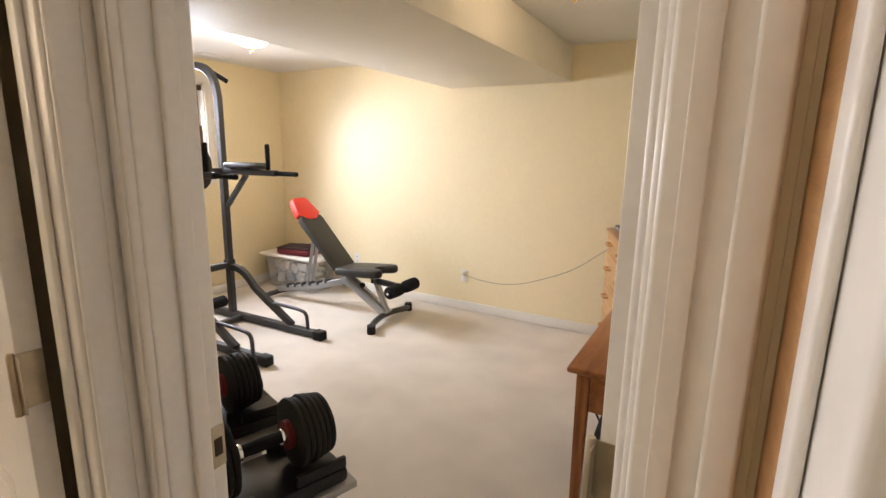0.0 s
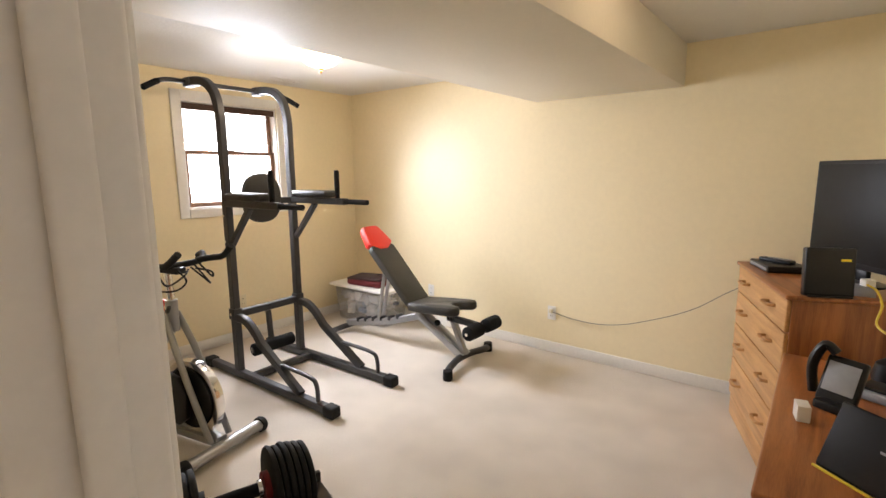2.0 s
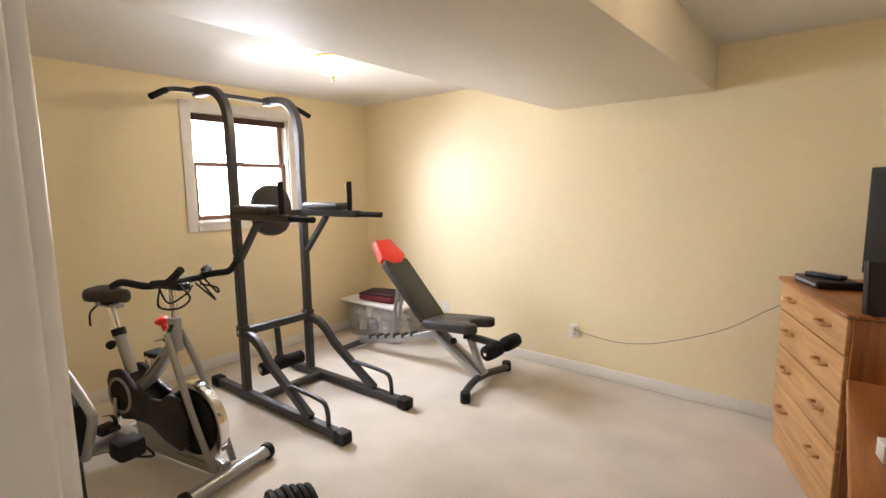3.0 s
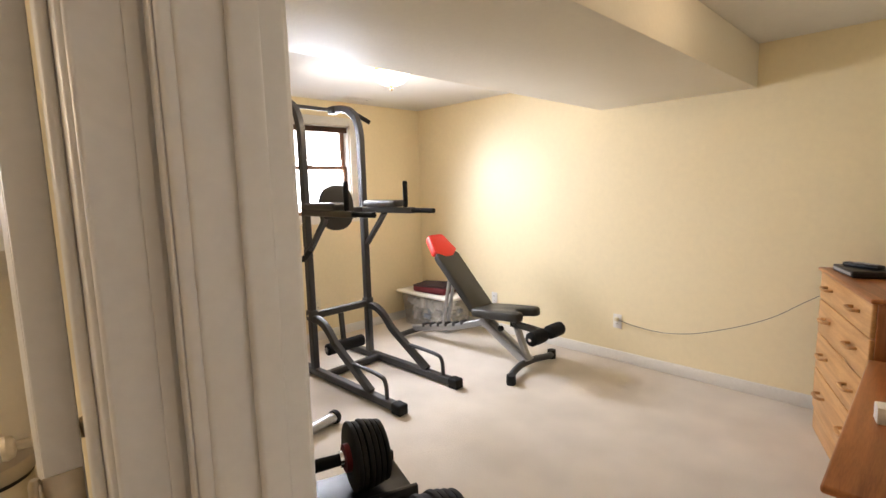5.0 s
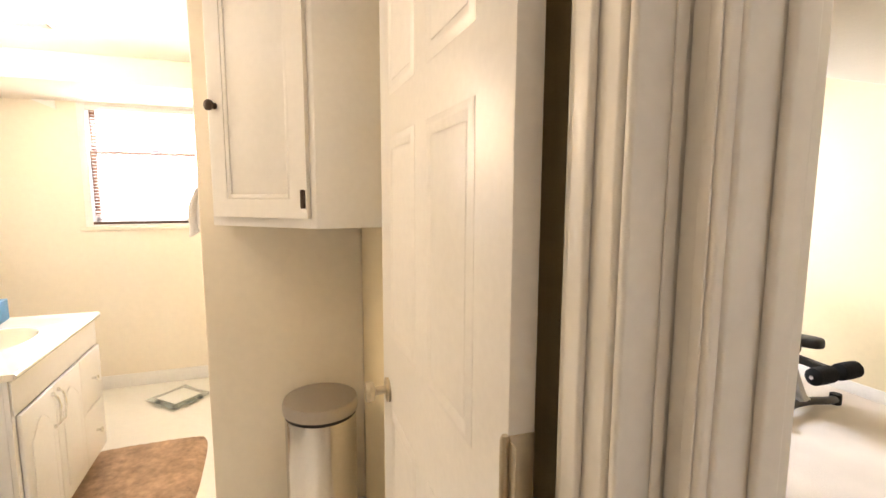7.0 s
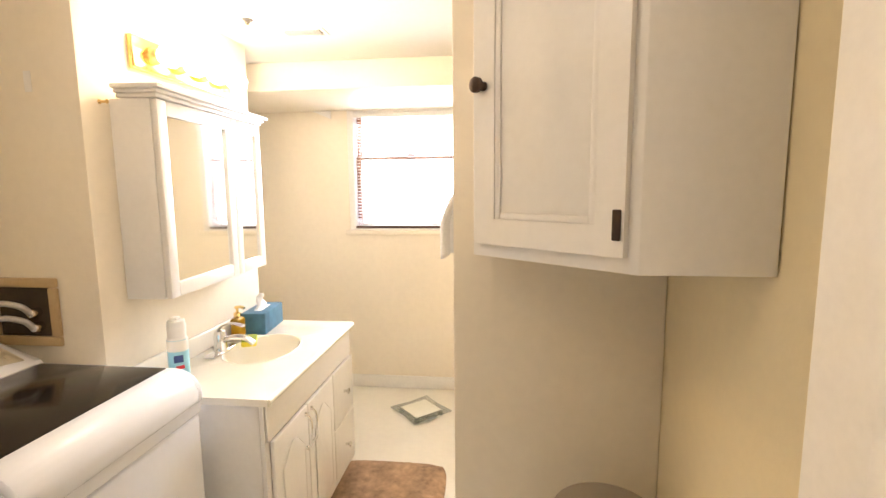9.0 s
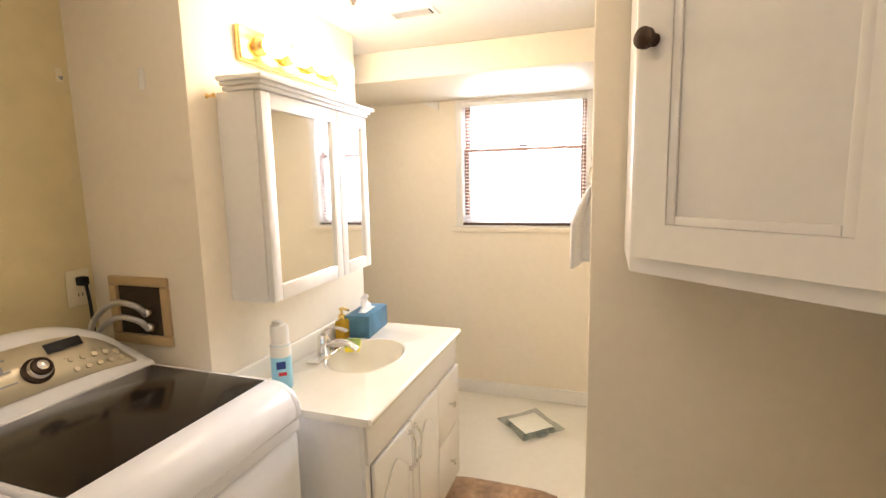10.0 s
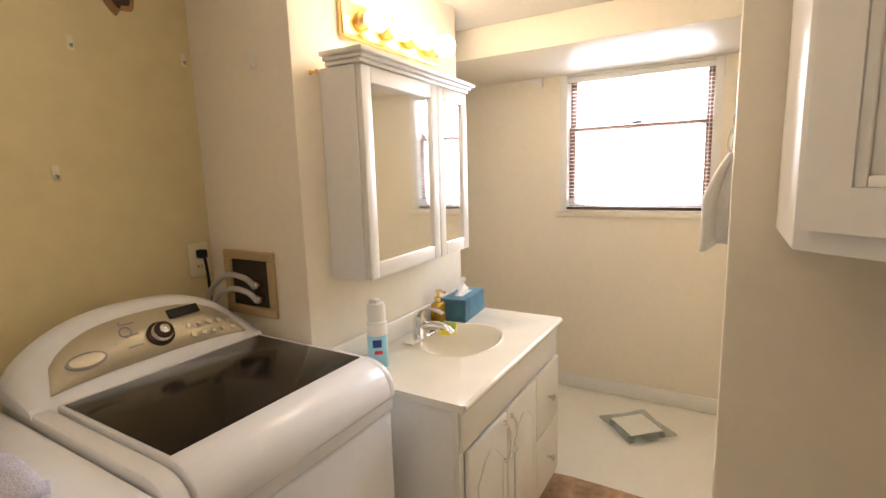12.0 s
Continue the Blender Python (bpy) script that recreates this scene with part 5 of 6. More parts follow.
w = thing("spray_can", "white and aqua aerosol spray can on the vanity top", "spray can", pose(-2.105, -1.265, VT))
part("can", turned([(0, 0), (0.030, 0), (0.033, 0.004), (0.033, 0.150), (0.028, 0.158), (0, 0.158)]), AQUA, w, "aqua printed can body")
part("shoulder", turned([(0.0334, 0.112), (0.0334, 0.149), (0.0282, 0.159), (0.02, 0.1595)]), WHITE_PLASTIC, w)
part("cap", turned([(0, 0.159), (0.029, 0.159), (0.030, 0.195), (0.027, 0.215), (0.015, 0.218), (0, 0.218)]), WHITE_PLASTIC, w, "white cap")
part("nozzle", block((-0.012, -0.020, 0.217), (0.012, 0.012, 0.228), 0.004), WHITE_PLASTIC, w)
part("print_block", moved(block((-0.012, 0.0325, 0.075), (0.017, 0.0345, 0.10), 0.0005), pose(0, 0, 0, 0, 0, -50)), NAVY, w)
part("print_stripe", moved(block((-0.014, 0.0325, 0.052), (0.012, 0.0345, 0.064), 0.0005), pose(0, 0, 0, 0, 0, -50)), RED_PRINT, w)
w = thing("soap_dispenser", "amber liquid soap pump bottle on the vanity top", "soap bottle", pose(-2.59, -1.325, VT))
part("bottle", block((-0.034, -0.022, 0), (0.034, 0.022, 0.092), 0.014, 4), SOAP, w)
part("soap_fill", block((-0.029, -0.017, 0.004), (0.029, 0.017, 0.07), 0.010, 3), material("amber_soap_fill", (0.62, 0.36, 0.03), 0.3), w)
part("neck", turned([(0.014, 0.09), (0.016, 0.094), (0.016, 0.112), (0.006, 0.116), (0.006, 0.135), (0, 0.135)], n=16), BRASS, w, "golden pump")
part("pump_head", tube(smooth_path([(0, -0.008, 0.136), (0, 0.012, 0.140), (0, 0.034, 0.134)]), 0.018, 0.012, sides=10), BRASS, w)
w = thing("tissue_box", "blue patterned tissue box with a tissue standing up", "tissue box", pose(-2.742, -1.285, VT, 0, 0, 6))
part("carton", block((-0.115, -0.055, 0), (0.115, 0.055, 0.098), 0.003), BLUE_CARD, w)
part("slot_edge", block((-0.06, -0.018, 0.0982), (0.06, 0.018, 0.0992), 0), WHITE_PLASTIC, w)
bm = bmesh.new()
g = [[bm.verts.new((-0.055 + 0.11 * i / 10, 0.014 * math.sin(i * 1.1 + j) * (j / 5) - 0.012 * j / 5, 0.099 + (0.065 * math.sin(math.pi * min(i + 1.5, 10) / 10.5)) * j / 5 + 0.006 * math.sin(i * 2.2) * j / 5)) for i in range(11)] for j in range(6)]
for p, q in zip(g, g[1:]):
    for i in range(10):
        bm.faces.new((p[i], p[i + 1], q[i + 1], q[i]))
tis = part("tissue", bm, TISSUE, w, "white tissue")
sol = tis.modifiers.new("thickness", "SOLIDIFY")
sol.thickness = 0.002


# ---- bathroom: mirror cabinet and its lamp ----
def mirror_cabinet():
    w = thing("mirror_cabinet", "white wall cabinet with two framed mirror doors and cornice", "mirror cabinet", pose(-2.74, -1.38, 0, 0, 0, 2.4))
    L, D, z0, z1 = 0.705, 0.105, 1.095, 1.735
    part("carcass", block((0, -0.028, z0), (L, D, z1), 0.003), WHITE, w)
    for x0, x1 in ((0.002, 0.252), (0.256, L - 0.002)):
        d = part("mirror_door", block((x0 + 0.002, D + 0.002, z0 + 0.004), (x1 - 0.002, D + 0.009, z1 - 0.004), 0.001), WHITE, w, "white framed mirror door")
        for lo, hi in (((x0, z0 + 0.002), (x0 + 0.045, z1 - 0.002)), ((x1 - 0.045, z0 + 0.002), (x1, z1 - 0.002)), ((x0 + 0.0455, z0 + 0.002), (x1 - 0.0455, z0 + 0.05)), ((x0 + 0.0455, z1 - 0.05), (x1 - 0.0455, z1 - 0.002))):
            part("frame_rail", block((lo[0], D + 0.0095, lo[1]), (hi[0], D + 0.023, hi[1]), 0.003), WHITE, d)
        part("mirror", block((x0 + 0.0458, D + 0.0095, z0 + 0.0503), (x1 - 0.0458, D + 0.013, z1 - 0.0503), 0), MIRROR, d, "clear mirror glass")
    bm = bmesh.new()
    for i, (o, za, zb) in enumerate(((0.008, 0.001, 0.014), (0.018, 0.014, 0.026), (0.032, 0.026, 0.040))):
        cube(bm, (-o, 0.001, z1 + za), (L + o, D + 0.02 + o, z1 + zb), 0.004)
    part("cornice", bm, WHITE, w, "white stepped cornice")


mirror_cabinet()


def vanity_light():
    w = thing("vanity_light", "brass bar light with four lit globe bulbs", "wall light", pose(-2.42, -1.38, 1.905))
    part("back_bar", block((-0.29, 0.001, -0.055), (0.29, 0.022, 0.055), 0.006, 3), BRASS, w, "polished brass bar")
    for i in range(4):
        x = -0.21 + 0.14 * i
        s = part("socket", turned([(0, 0.0225), (0.03, 0.0225), (0.028, 0.045), (0.022, 0.06), (0, 0.06)], pose(x, 0, 0, -90, 0, 0), 20), BRASS, w)
        g = part("bulb", turned([(0, 0.058), (0.016, 0.060), (0.034, 0.078), (0.042, 0.10), (0.034, 0.125), (0.016, 0.138), (0, 0.142)], pose(x, 0, 0.0, -90, 0, 0), 24), BULB_GLASS, w, "lit frosted globe bulb")
        g.visible_shadow = False
        lamp("bulb_lamp", "POINT", pose(-2.42 + x, -1.28, 1.905), BULB / 4, (1.0, 0.81, 0.56), 0.04)


vanity_light()


def bath_dome(x, y, label):
    w = thing("bath_ceiling_light", label, "ceiling light", pose(x, y, BZ), "bathroom dome lights")
    part("base", turned([(0, 0), (0.13, 0), (0.135, -0.012), (0.12, -0.022), (0, -0.022)]), BRUSHED, w)
    s = part("shade", turned([(0.135, -0.024), (0.165, -0.032), (0.155, -0.05), (0.11, -0.078), (0.05, -0.094), (0, -0.098)], n=36), DOME, w, "lit frosted glass dome")
    s.visible_shadow = False
    part("finial", turned([(0, -0.098), (0.02, -0.10), (0.024, -0.108), (0.008, -0.118), (0.006, -0.126), (0, -0.128)], n=16), BRUSHED, w, "grey metal finial")


bath_dome(-2.25, -1.02, "lit frosted glass dome light over the vanity")
bath_dome(-1.0, -0.82, "lit frosted glass dome light over the laundry floor")
register("exhaust_vent", pose(-2.73, -1.09, BZ - 0.001, 0, 0, 90), "white ceiling vent with a dark open half", 0.35, 0.10)
part("blank_half", block((-0.16, -0.035, -0.0085), (-0.004, 0.035, -0.0065), 0.001), WHITE_PLASTIC, bpy.data.objects["exhaust_vent"])
w = thing("light_bracket", "small white corner bracket under the bulkhead", "bracket", pose(-3.9, -1.32, 1.978))
part("plate", prism([(0, 0), (0, -0.055), (-0.13, 0)], -0.004, 0.01, "x", 0.001), WHITE_PLASTIC, w)


# ---- bathroom: washer and dryer ----
def washer():
    x0, x1, y0, y1, H = -1.872, -1.284, -1.70, -1.02, 0.93
    w = thing("washing_machine", "white top-load washer with smoked glass lid", "washing machine", pose(0, 0, 0))
    part("cabinet", block((x0 + 0.004, y0, 0.02), (x1 - 0.004, y1 - 0.015, 0.80), 0.012, 3), ENAMEL, w)
    def front_roll(z, y, back):
        """Side outline of the deck: flat on top, rolling over at the front, undercut below."""
        arc = [(y - 0.085 + 0.085 * math.sin(math.pi / 2 * k / 8), z - 0.075 + 0.075 * math.cos(math.pi / 2 * k / 8)) for k in range(9)]
        return [(back, z - 0.06), (back, z)] + arc + [(y, z - 0.095), (y - 0.014, z - 0.102), (y - 0.05, z - 0.102), (y - 0.10, z - 0.06)]
    part("top_deck", block((x0, y0, 0.802), (x1, y1 - 0.012, 0.884), 0.006, 3), ENAMEL, w, "white enamel deck")
    for a, b in ((x0, x0 + 0.030), (x1 - 0.040, x1)):
        part("deck_side", prism(front_roll(0.936, y1 - 0.002, y0), a, b, "x", 0.009), ENAMEL, w, "rounded white deck edge")
    l = part("lid_frame", prism(front_roll(0.944, y1 + 0.006, -1.528), x0 + 0.033, x1 - 0.043, "x", 0.007), ENAMEL, w, "white lid with a rolled front lip")
    part("deck_line", block((x0 + 0.012, y1 - 0.028, 0.832), (x1 - 0.012, y1 - 0.013, 0.838), 0.001), GREY_PLASTIC, w)
    part("lid_glass", block((x0 + 0.036, -1.505, 0.9435), (x1 - 0.050, -1.108, 0.9465), 0.001), LID_GLASS, l, "smoked dark glass")
    # the sloping console with a bowed top
    bm = bmesh.new()
    n = 24
    cols = []
    for i in range(n + 1):
        k = i / n
        x = x0 + (x1 - x0) * k
        h = 0.035 + 0.125 * (max(0.0, 1 - abs(2 * k - 1) ** 2.6)) ** 0.8
        cols.append([bm.verts.new(p) for p in ((x, -1.53, 0.926), (x, -1.545, 0.94 + h * 0.10), (x, -1.645, 0.935 + h * 0.93), (x, -1.665, 0.935 + h), (x, -1.705, 0.935 + h), (x, -1.715, 0.926))])
    for a, b in zip(cols, cols[1:]):
        for i in range(5):
            bm.faces.new((a[i], a[i + 1], b[i + 1], b[i]))
        bm.faces.new((a[5], a[0], b[0], b[5]))
    bm.faces.new(cols[0])
    bm.faces.new(cols[-1][::-1])
    part("console_shell", bm, ENAMEL, w)
    bm = bmesh.new()
    cols = []
    for i in range(n + 1):
        k = 0.075 + 0.85 * i / n
        x = x0 + (x1 - x0) * k
        h = 0.035 + 0.125 * (max(0.0, 1 - abs(2 * k - 1) ** 2.6)) ** 0.8
        e = (max(0.0, 1 - abs(2 * i / n - 1) ** 5)) ** 0.4
        f0, f1 = 0.10, 0.10 + 0.80 * e
        row = []
        for f in (f0, f1 + 0.002):
            row.append(bm.verts.new((x, -1.545 - 0.10 * f - 0.0 + 0.004, 0.94 + h * 0.10 + (h * 0.83 - 0.005) * f + 0.003)))
        cols.append(row)
    for a, b in zip(cols, cols[1:]):
        bm.faces.new((a[0], a[1], b[1], b[0]))
    bmesh.ops.remove_doubles(bm, verts=bm.verts, dist=0.0004)
    pan = part("control_panel", bm, CONSOLE, w, "champagne coloured control panel")
    so = pan.modifiers.new("thickness", "SOLIDIFY")
    so.thickness = 0.004

    def at(x, f, lift=0.0):
        k = (x - x0) / (x1 - x0)
        h = 0.035 + 0.125 * (max(0.0, 1 - abs(2 * k - 1) ** 2.6)) ** 0.8
        ang = math.degrees(math.atan2(h * 0.83 - 0.005, 0.10))
        return Matrix.Translation((x, -1.541 - 0.10 * f, 0.943 + h * 0.10 + (h * 0.83 - 0.005) * f)) @ Matrix.Rotation(radians(-ang), 4, "X") @ Matrix.Translation((0, 0, lift))
    part("dial", turned([(0, 0), (0.034, 0), (0.034, 0.008), (0.026, 0.014), (0.023, 0.03), (0.018, 0.034), (0, 0.035)], at(-1.59, 0.42, 0.002), 28), BRONZE, w, "dark ring of the cycle dial")
    part("dial_cap", turned([(0.027, 0.013), (0.025, 0.024), (0.019, 0.032), (0.008, 0.036), (0, 0.037)], at(-1.59, 0.42, 0.002), 28), CHROME, w, "domed chrome cycle dial")
    part("display", moved(block((-0.045, -0.014, 0), (0.045, 0.014, 0.003), 0.002), at(-1.675, 0.74, 0.003)), BLACK_PLASTIC, w, "dark display window")
    part("start_button", turned([(0, 0), (0.034, 0), (0.032, 0.006), (0, 0.008)], at(-1.415, 0.40, 0.002) @ Matrix.Diagonal((1.15, 0.5, 1, 1)), 24), CONSOLE, w, "oval champagne start button")
    part("start_rim", turned([(0.034, 0), (0.038, 0), (0.038, 0.005), (0.034, 0.005)], at(-1.415, 0.40, 0.002) @ Matrix.Diagonal((1.15, 0.55, 1, 1)), 28), GREY_PLASTIC, w)
    for i in range(5):
        for j in range(2):
            part("button", turned([(0, 0), (0.008, 0), (0.007, 0.004), (0, 0.004)], at(-1.67 - 0.03 * i, 0.44 - 0.2 * j, 0.003), 12), CONSOLE, w)
    for i, f in ((0, 0.75), (1, 0.55), (2, 0.35)):
        part("printed_line", moved(block((-0.018, -0.002, 0), (0.018, 0.002, 0.001), 0), at(-1.525, f, 0.003)), GREY_PLASTIC, w)
    part("badge", turned([(0.012, 0), (0.015, 0), (0.015, 0.002), (0.012, 0.002)], at(-1.515, 0.62, 0.003), 20), GREY_PLASTIC, w)


washer()
w = thing("dryer", "white clothes dryer beside the washer", "dryer")
part("cabinet", block((-1.276, -1.70, 0.02), (-0.58, -1.03, 0.885), 0.012, 3), ENAMEL, w)
part("top", block((-1.28, -1.70, 0.887), (-0.578, -1.02, 0.925), 0.018, 4), ENAMEL, w)
part("console", block((-1.245, -1.72, 0.926), (-0.583, -1.60, 1.04), 0.03, 4), ENAMEL, w)
bm = bmesh.new()
g = [[bm.verts.new((-1.195 + 0.42 * i / 14 + 0.012 * noise.noise((i * 0.4, j * 0.4, 2)), -1.50 + 0.30 * j / 10 + 0.02 * noise.noise((i * 0.4, j * 0.4, 5)), 0.931 + 0.012 + 0.016 * noise.noise((i * 0.5, j * 0.5, 0)))) for i in range(15)] for j in range(11)]
for p, q in zip(g, g[1:]):
    for i in range(14):
        bm.faces.new((p[i], p[i + 1], q[i + 1], q[i]))
tw = tagged(mesh_object("folded_towel", bm, LILAC), "crumpled lilac grey towel lying on the dryer", "towel")
so = tw.modifiers.new("thickness", "SOLIDIFY")
so.thickness, so.offset = 0.022, 0


# ---- bathroom: hose box, outlet, hooks on the laundry walls ----
def hose_box():
    w = thing("washer_hose_box", "tan recessed washer hose box in the wall", "hose box", pose(-1.93, -1.637, 1.077))
    bm = bmesh.new()
    for lo, hi in (((0.001, -0.122, 0.078), (0.014, 0.122, 0.108)), ((0.001, -0.122, -0.108), (0.014, 0.122, -0.078)), ((0.001, -0.122, -0.0775), (0.014, -0.092, 0.0775)), ((0.001, 0.092, -0.0775), (0.014, 0.122, 0.0775))):
        cube(bm, lo, hi, 0.004)
    part("frame", bm, TAN_PLASTIC, w, "tan plastic frame")
    # No real depth here: the plate's dark colour stands for shade in the box.
    part("recess", block((0.0005, -0.092, -0.078), (0.0025, 0.092, 0.078), 0), HOLE_SHADE, w, "flat plate painted dark as the shade of the recess")
    for s, z in ((0.045, 0.0), (0.05, -0.045)):
        part("valve", turned([(0, 0), (0.014, 0), (0.016, 0.02), (0.012, 0.03), (0, 0.032)], pose(0.003, s, z, 0, 90, 0), 12), CHROME, w)
        part("hose", tube(smooth_path([(0.03, s, z), (0.055, s - 0.01, z + 0.03), (0.07, s - 0.08, z + 0.035), (0.08, s - 0.16, z - 0.03), (0.10, s - 0.155, z - 0.12)], 6), 0.018, sides=10), material("braided_hose", (0.55, 0.54, 0.52), 0.35, 0.6, spread=0.25, grain=300), w, "grey braided hose")


hose_box()
o = outlet(pose(-1.878, -1.839, 1.15, 0, 0, 180), "ivory wall outlet with a black plug", IVORY)
part("plug", block((-0.013, -0.04, 0.008), (0.013, -0.0098, 0.036), 0.005), RUBBER, o, "black plug")
part("power_cord", tube(smooth_path([(0, -0.038, 0.012), (0.002, -0.044, -0.05), (0.006, -0.04, -0.14), (0.01, -0.035, -0.25)]), 0.010, sides=8), RUBBER, o)
for i, (x, z) in enumerate(((-1.585, 1.79), (-1.51, 1.445), (-1.90, 1.80))):
    h = thing("adhesive_hook", "small clear plastic hook stuck to the wall", "hook", pose(x, -1.839, z), "adhesive hooks")
    part("pad", block((-0.009, 0.0005, -0.02), (0.009, 0.003, 0.02), 0.002), IVORY, h)
    part("hook", tube(smooth_path([(0, 0.003, -0.005), (0, 0.012, -0.012), (0, 0.014, -0.004)]), 0.006, sides=6), GREY_PLASTIC, h)
h = thing("adhesive_hook_strip", "clear plastic adhesive strip on the chase wall", "hook", pose(-1.929, -1.54, 1.77))
part("strip", block((0.0005, -0.012, -0.03), (0.002, 0.012, 0.03), 0.001), TRIM, h)
h = thing("wall_hole", "ragged brown hole broken in the plaster", "wall damage", pose(-1.72, -1.839, 1.955))
ou = [(0.05 * (1 + 0.45 * noise.noise((math.cos(a) * 2, math.sin(a) * 2, 3))) * math.cos(a), 0.055 * (1 + 0.45 * noise.noise((math.cos(a) * 2, math.sin(a) * 2, 7))) * math.sin(a)) for a in [2 * math.pi * i / 22 for i in range(22)]]
part("torn_edge", prism(ou, 0.0005, 0.003, "y"), material("torn_drywall_paper", (0.30, 0.17, 0.08), 0.9, spread=0.5, grain=20, blotch=25, bump=0.8), h)
# Raised flat piece, coloured with the shade of the hole's depth.
part("hollow", prism([(a * 0.6 - 0.006, b * 0.62 - 0.004) for a, b in ou], 0.0032, 0.0045, "y"), HOLE_SHADE, h)
p = thing("plaster_patch", "curled paint blister on the laundry wall", "wall damage", pose(-1.755, -1.839, 1.03))
part("blister", tube(smooth_path([(-0.025, 0.001, 0.015), (-0.02, 0.003, -0.01), (0.0, 0.004, -0.016), (0.02, 0.002, -0.01)]), 0.010, 0.004, sides=6), LAUNDRY, p)
h = thing("brass_hook", "tiny brass hook beside the mirror cabinet", "hook", pose(-2.0, -1.379, 1.72))
part("stem", turned([(0, 0), (0.008, 0), (0.004, 0.006), (0.004, 0.02), (0.007, 0.026), (0, 0.03)], pose(0, 0, 0, -90, 0, 0), 10), BRASS, h)


# ---- bathroom: corner cabinet, bin, rug, scale, towel ----
def corner_cabinet():
    A, B, C = (-1.71, -0.222), (-1.462, 0.072), (-1.462, SH - 0.004)
    z0, z1 = 1.298, BZ - 0.004
    w = thing("corner_cabinet", "white diagonal wall cabinet with a panelled door", "wall cabinet")
    part("carcass", prism([A, B, C, (-1.978, SH - 0.004), (-1.978, -0.222)], z0, z1, "z", 0.002), WHITE, w)
    L = math.hypot(B[0] - A[0], B[1] - A[1])
    m = Matrix.Translation((A[0], A[1], 0)) @ Matrix.Rotation(math.atan2(B[1] - A[1], B[0] - A[0]), 4, "Z")
    d = part("door", moved(walls([((0.02, -0.018, z0 + 0.03), (0.075, -0.001, z1 - 0.03)), ((L - 0.075, -0.018, z0 + 0.03), (L - 0.02, -0.001, z1 - 0.03)), ((0.075, -0.018, z0 + 0.03), (L - 0.075, -0.001, z0 + 0.085)), ((0.075, -0.018, z1 - 0.085), (L - 0.075, -0.001, z1 - 0.03))]), m), WHITE, w, "white panelled cabinet door")
    part("door_panel", moved(block((0.07, -0.010, z0 + 0.08), (L - 0.07, -0.004, z1 - 0.08), 0.002), m), WHITE, d)
    bm = bmesh.new()
    for lo, hi in (((0.075, -0.016, z0 + 0.085), (0.089, -0.0105, z1 - 0.085)), ((L - 0.089, -0.016, z0 + 0.085), (L - 0.075, -0.0105, z1 - 0.085)), ((0.089, -0.016, z0 + 0.085), (L - 0.089, -0.0105, z0 + 0.099)), ((0.089, -0.016, z1 - 0.099), (L - 0.089, -0.0105, z1 - 0.085))):
        cube(bm, lo, hi, 0.004)
    part("door_bead", moved(bm, m), WHITE, d)
    part("knob", turned([(0, 0), (0.010, 0), (0.007, 0.012), (0.016, 0.020), (0.016, 0.028), (0, 0.033)], m @ pose(0.046, -0.0185, 1.66, 90, 0, 0), 18), BRONZE, d, "dark bronze knob")
    for z in (z0 + 0.085, z1 - 0.10):
        part("hinge", moved(block((L - 0.040, -0.024, z - 0.026), (L - 0.024, -0.0185, z + 0.028), 0.003), m), BRONZE, d, "dark bronze hinge")


corner_cabinet()
w = thing("trash_can", "tall oval stainless steel step trash can with lid", "trash can", pose(-1.69, 0.088, 0))
part("body", turned([(0, 0.02), (0.118, 0.02), (0.122, 0.03), (0.122, 0.635), (0, 0.635)], n=48), BRUSHED, w, "brushed stainless body")
part("foot_ring", turned([(0, 0), (0.124, 0), (0.126, 0.012), (0.122, 0.022), (0, 0.022)], n=40), BLACK_PLASTIC, w)
part("rim_gap", turned([(0, 0.6355), (0.119, 0.6355), (0.119, 0.648), (0, 0.648)], n=40), BLACK_PLASTIC, w)
part("lid", turned([(0, 0.6485), (0.127, 0.6485), (0.129, 0.655), (0.129, 0.678), (0.124, 0.69), (0.08, 0.698), (0, 0.701)], n=48), LID_STEEL, w, "domed steel lid")
part("pedal", block((0.10, -0.03, 0.008), (0.165, 0.03, 0.018), 0.005), BRUSHED, w)

def rug():
    bm = bmesh.new()
    nx, ny = 44, 40
    rows = []
    rnd = random.Random(3)
    for j in range(ny + 1):
        row = []
        for i in range(nx + 1):
            u, v = 2 * i / nx - 1, 2 * j / ny - 1
            k = (1 - 0.10 * (abs(u) * abs(v)) ** 4)
            edge = max(abs(u), abs(v))
            z = 0.022 * (1 - edge ** 14) + rnd.uniform(-0.0025, 0.0025) + 0.003 * noise.noise((u * 5, v * 5, 1))
            row.append(bm.verts.new((-2.60 + u * 0.37 * k, -0.71 + v * 0.295 * k, max(z, 0.001))))
        rows.append(row)
    for a, b in zip(rows, rows[1:]):
        for i in range(nx):
            bm.faces.new((a[i], a[i + 1], b[i + 1], b[i]))
    rim = [rows[0][i] for i in range(nx + 1)] + [rows[j][nx] for j in range(1, ny + 1)] + [rows[ny][i] for i in range(nx - 1, -1, -1)] + [rows[j][0] for j in range(ny - 1, 0, -1)]
    bm.faces.new(rim[::-1])
    tagged(mesh_object("bath_rug", bm, RUG), "brown mottled plush bath rug on the vinyl floor", "rug")


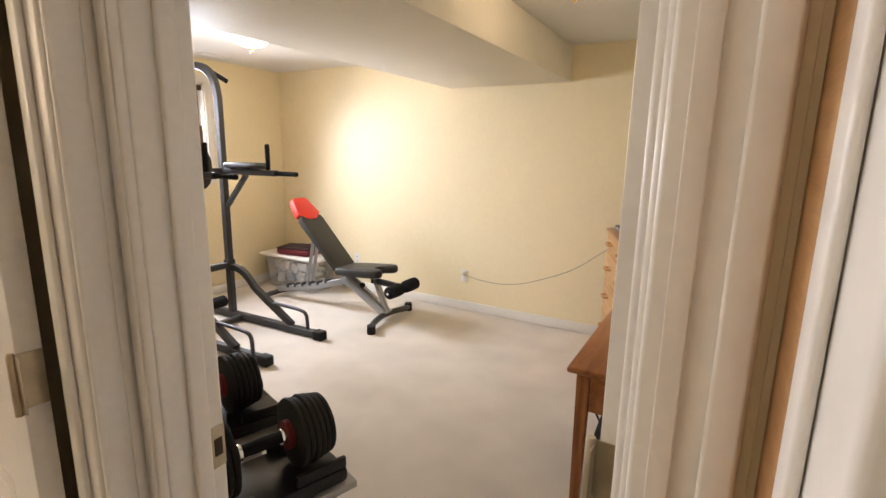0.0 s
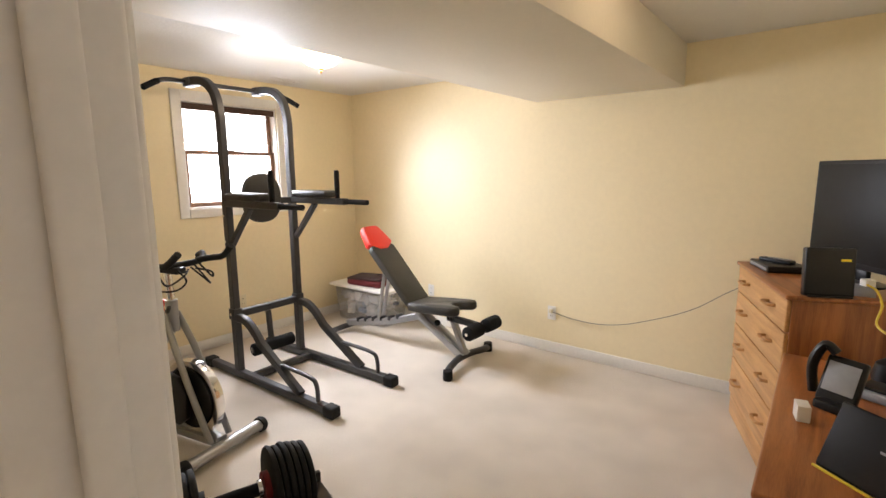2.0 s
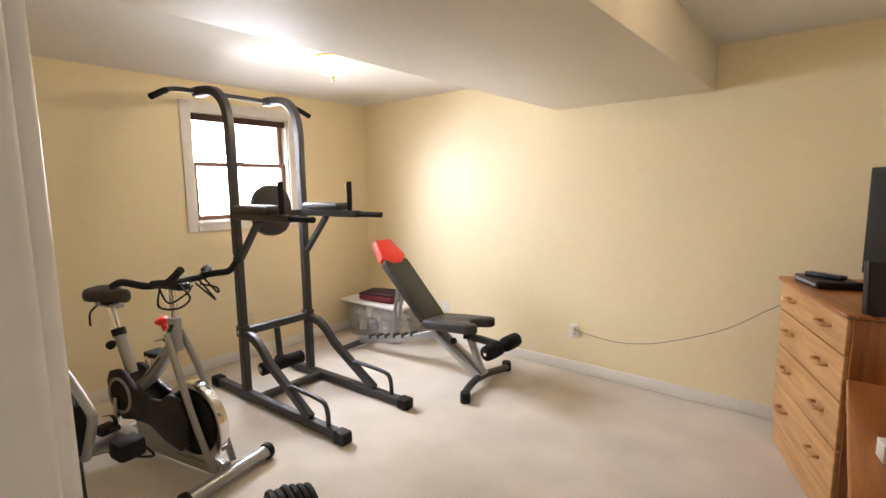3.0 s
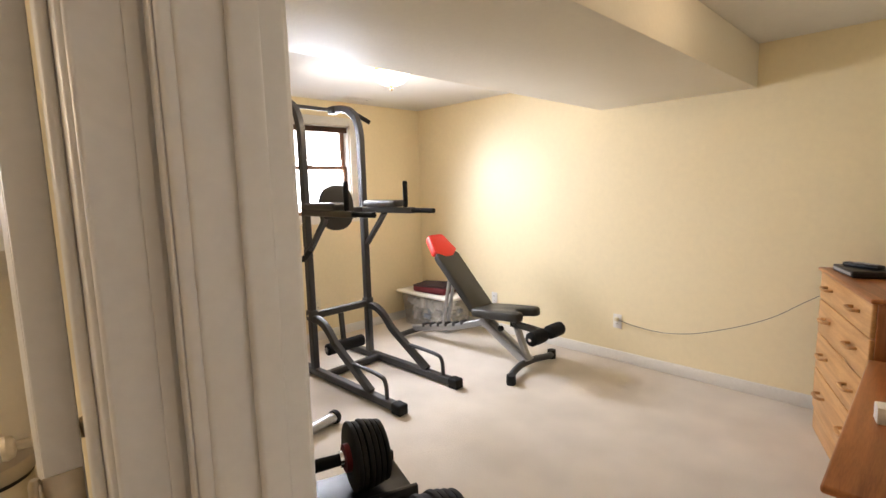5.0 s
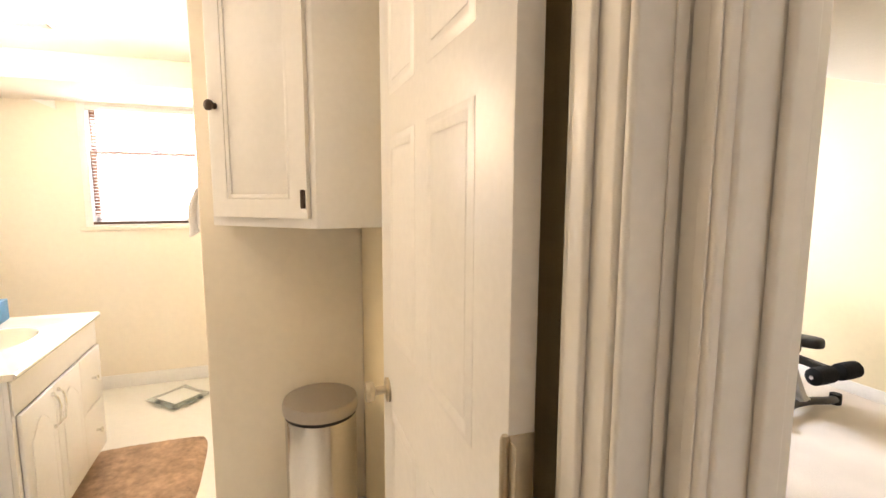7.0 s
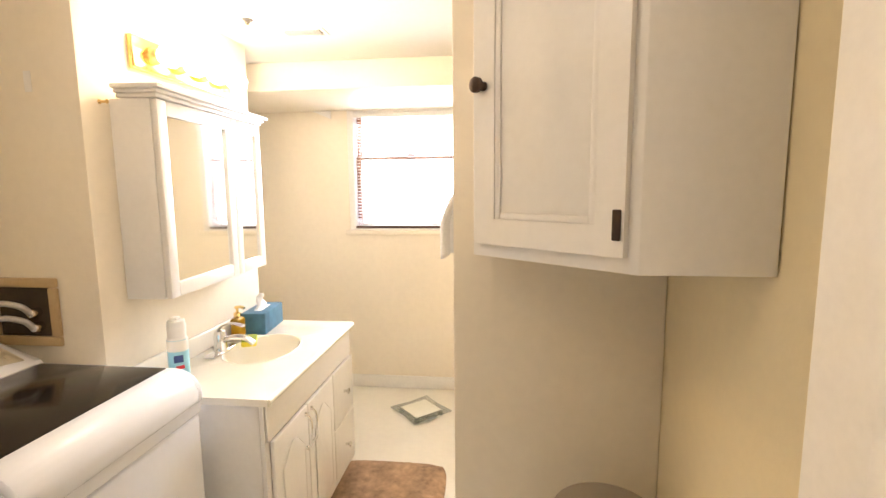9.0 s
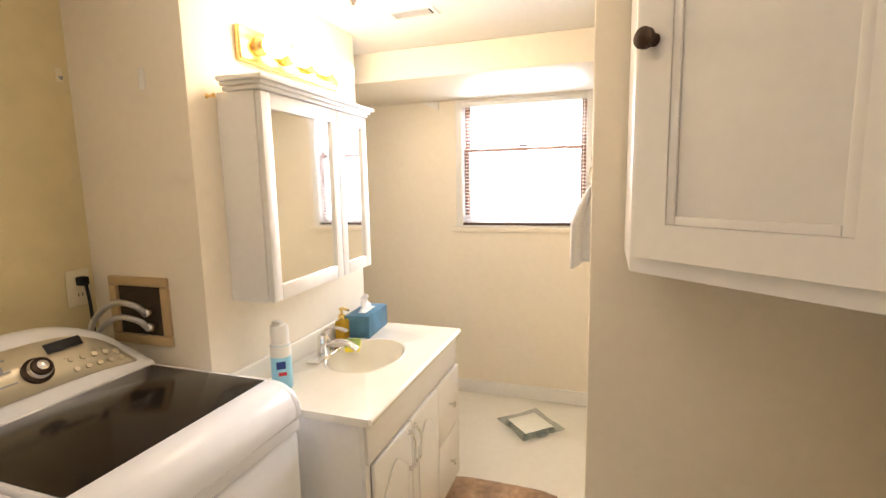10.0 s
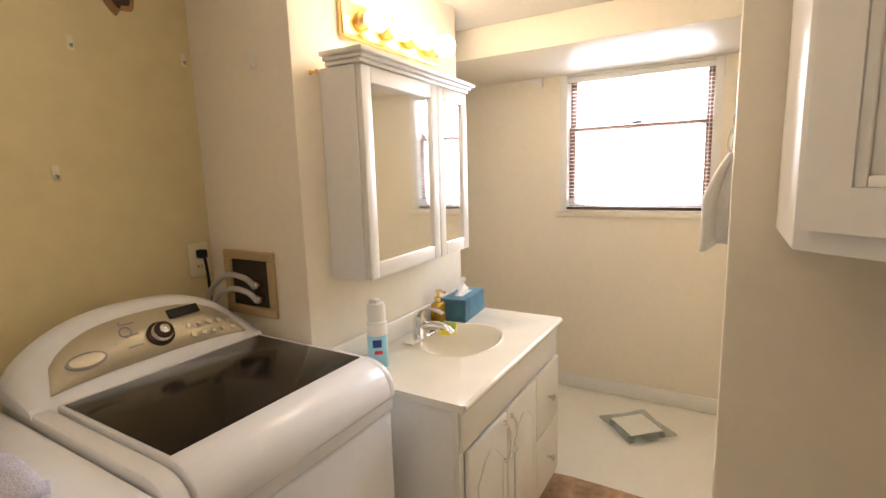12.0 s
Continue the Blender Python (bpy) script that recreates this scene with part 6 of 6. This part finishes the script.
rug()
w = thing("bathroom_scale", "square glass bathroom scale with curved edges", "bathroom scale", pose(-3.535, -0.662, 0, 0, 0, 43))
ou = []
for i in range(40):
    a = 2 * math.pi * i / 40
    c, s = math.cos(a), math.sin(a)
    r = 0.143 / max(abs(c), abs(s))
    r *= 1 - 0.075 * abs(math.cos(2 * a)) ** 2
    ou.append((c * r, s * r))
part("glass_plate", prism(ou, 0.024, 0.032, "z", 0.0015), GREEN_GLASS, w, "greenish clear glass plate")
part("platform", block((-0.095, -0.095, 0.0325), (0.095, 0.095, 0.0345), 0.001), material("frosted_scale_platform", (0.80, 0.79, 0.70), 0.4), w, "pale frosted platform")
part("display", block((0.10, -0.035, 0.012), (0.13, 0.035, 0.0235), 0.004), GREY_PLASTIC, w)
for x in (-0.09, 0.09):
    for y in (-0.09, 0.09):
        part("foot", turned([(0, 0), (0.016, 0), (0.016, 0.0183), (0, 0.0183)], pose(x, y, 0), 16), GREY_PLASTIC, w)


def hanging_towel():
    w = thing("hand_towel", "white hand towel hanging from a wall ring", "towel", pose(-2.059, -0.278, 0, 0, 0, -90))
    bm = bmesh.new()
    rows = []
    for j in range(15):
        z = 1.45 - 0.215 * j / 14
        wd = 0.012 + 0.055 * min(1.0, j / 7) ** 0.7
        rows.append([bm.verts.new((-wd + 2 * wd * i / 14, -0.055 - 0.012 * math.sin(i * 1.25) * min(1, j / 4), z - 0.012 * math.sin(i * 0.5) * (j > 12))) for i in range(15)])
    for a, b in zip(rows, rows[1:]):
        for i in range(14):
            bm.faces.new((a[i], a[i + 1], b[i + 1], b[i]))
    t = part("cloth", bm, TOWEL, w, "white terry cloth")
    so = t.modifiers.new("thickness", "SOLIDIFY")
    so.thickness, so.offset = 0.012, 0
    part("ring", tube(smooth_path([(0, -0.03, 1.505), (-0.022, -0.05, 1.48), (-0.02, -0.055, 1.442), (0.02, -0.055, 1.442), (0.022, -0.05, 1.48), (0, -0.03, 1.505)], 5), 0.008, sides=8), CHROME, w)
    part("mount", turned([(0, 0), (0.022, 0), (0.018, 0.012), (0.006, 0.016), (0, 0.03)], pose(0, -0.026, 1.505, 90, 0, 0), 16), CHROME, w)


hanging_towel()
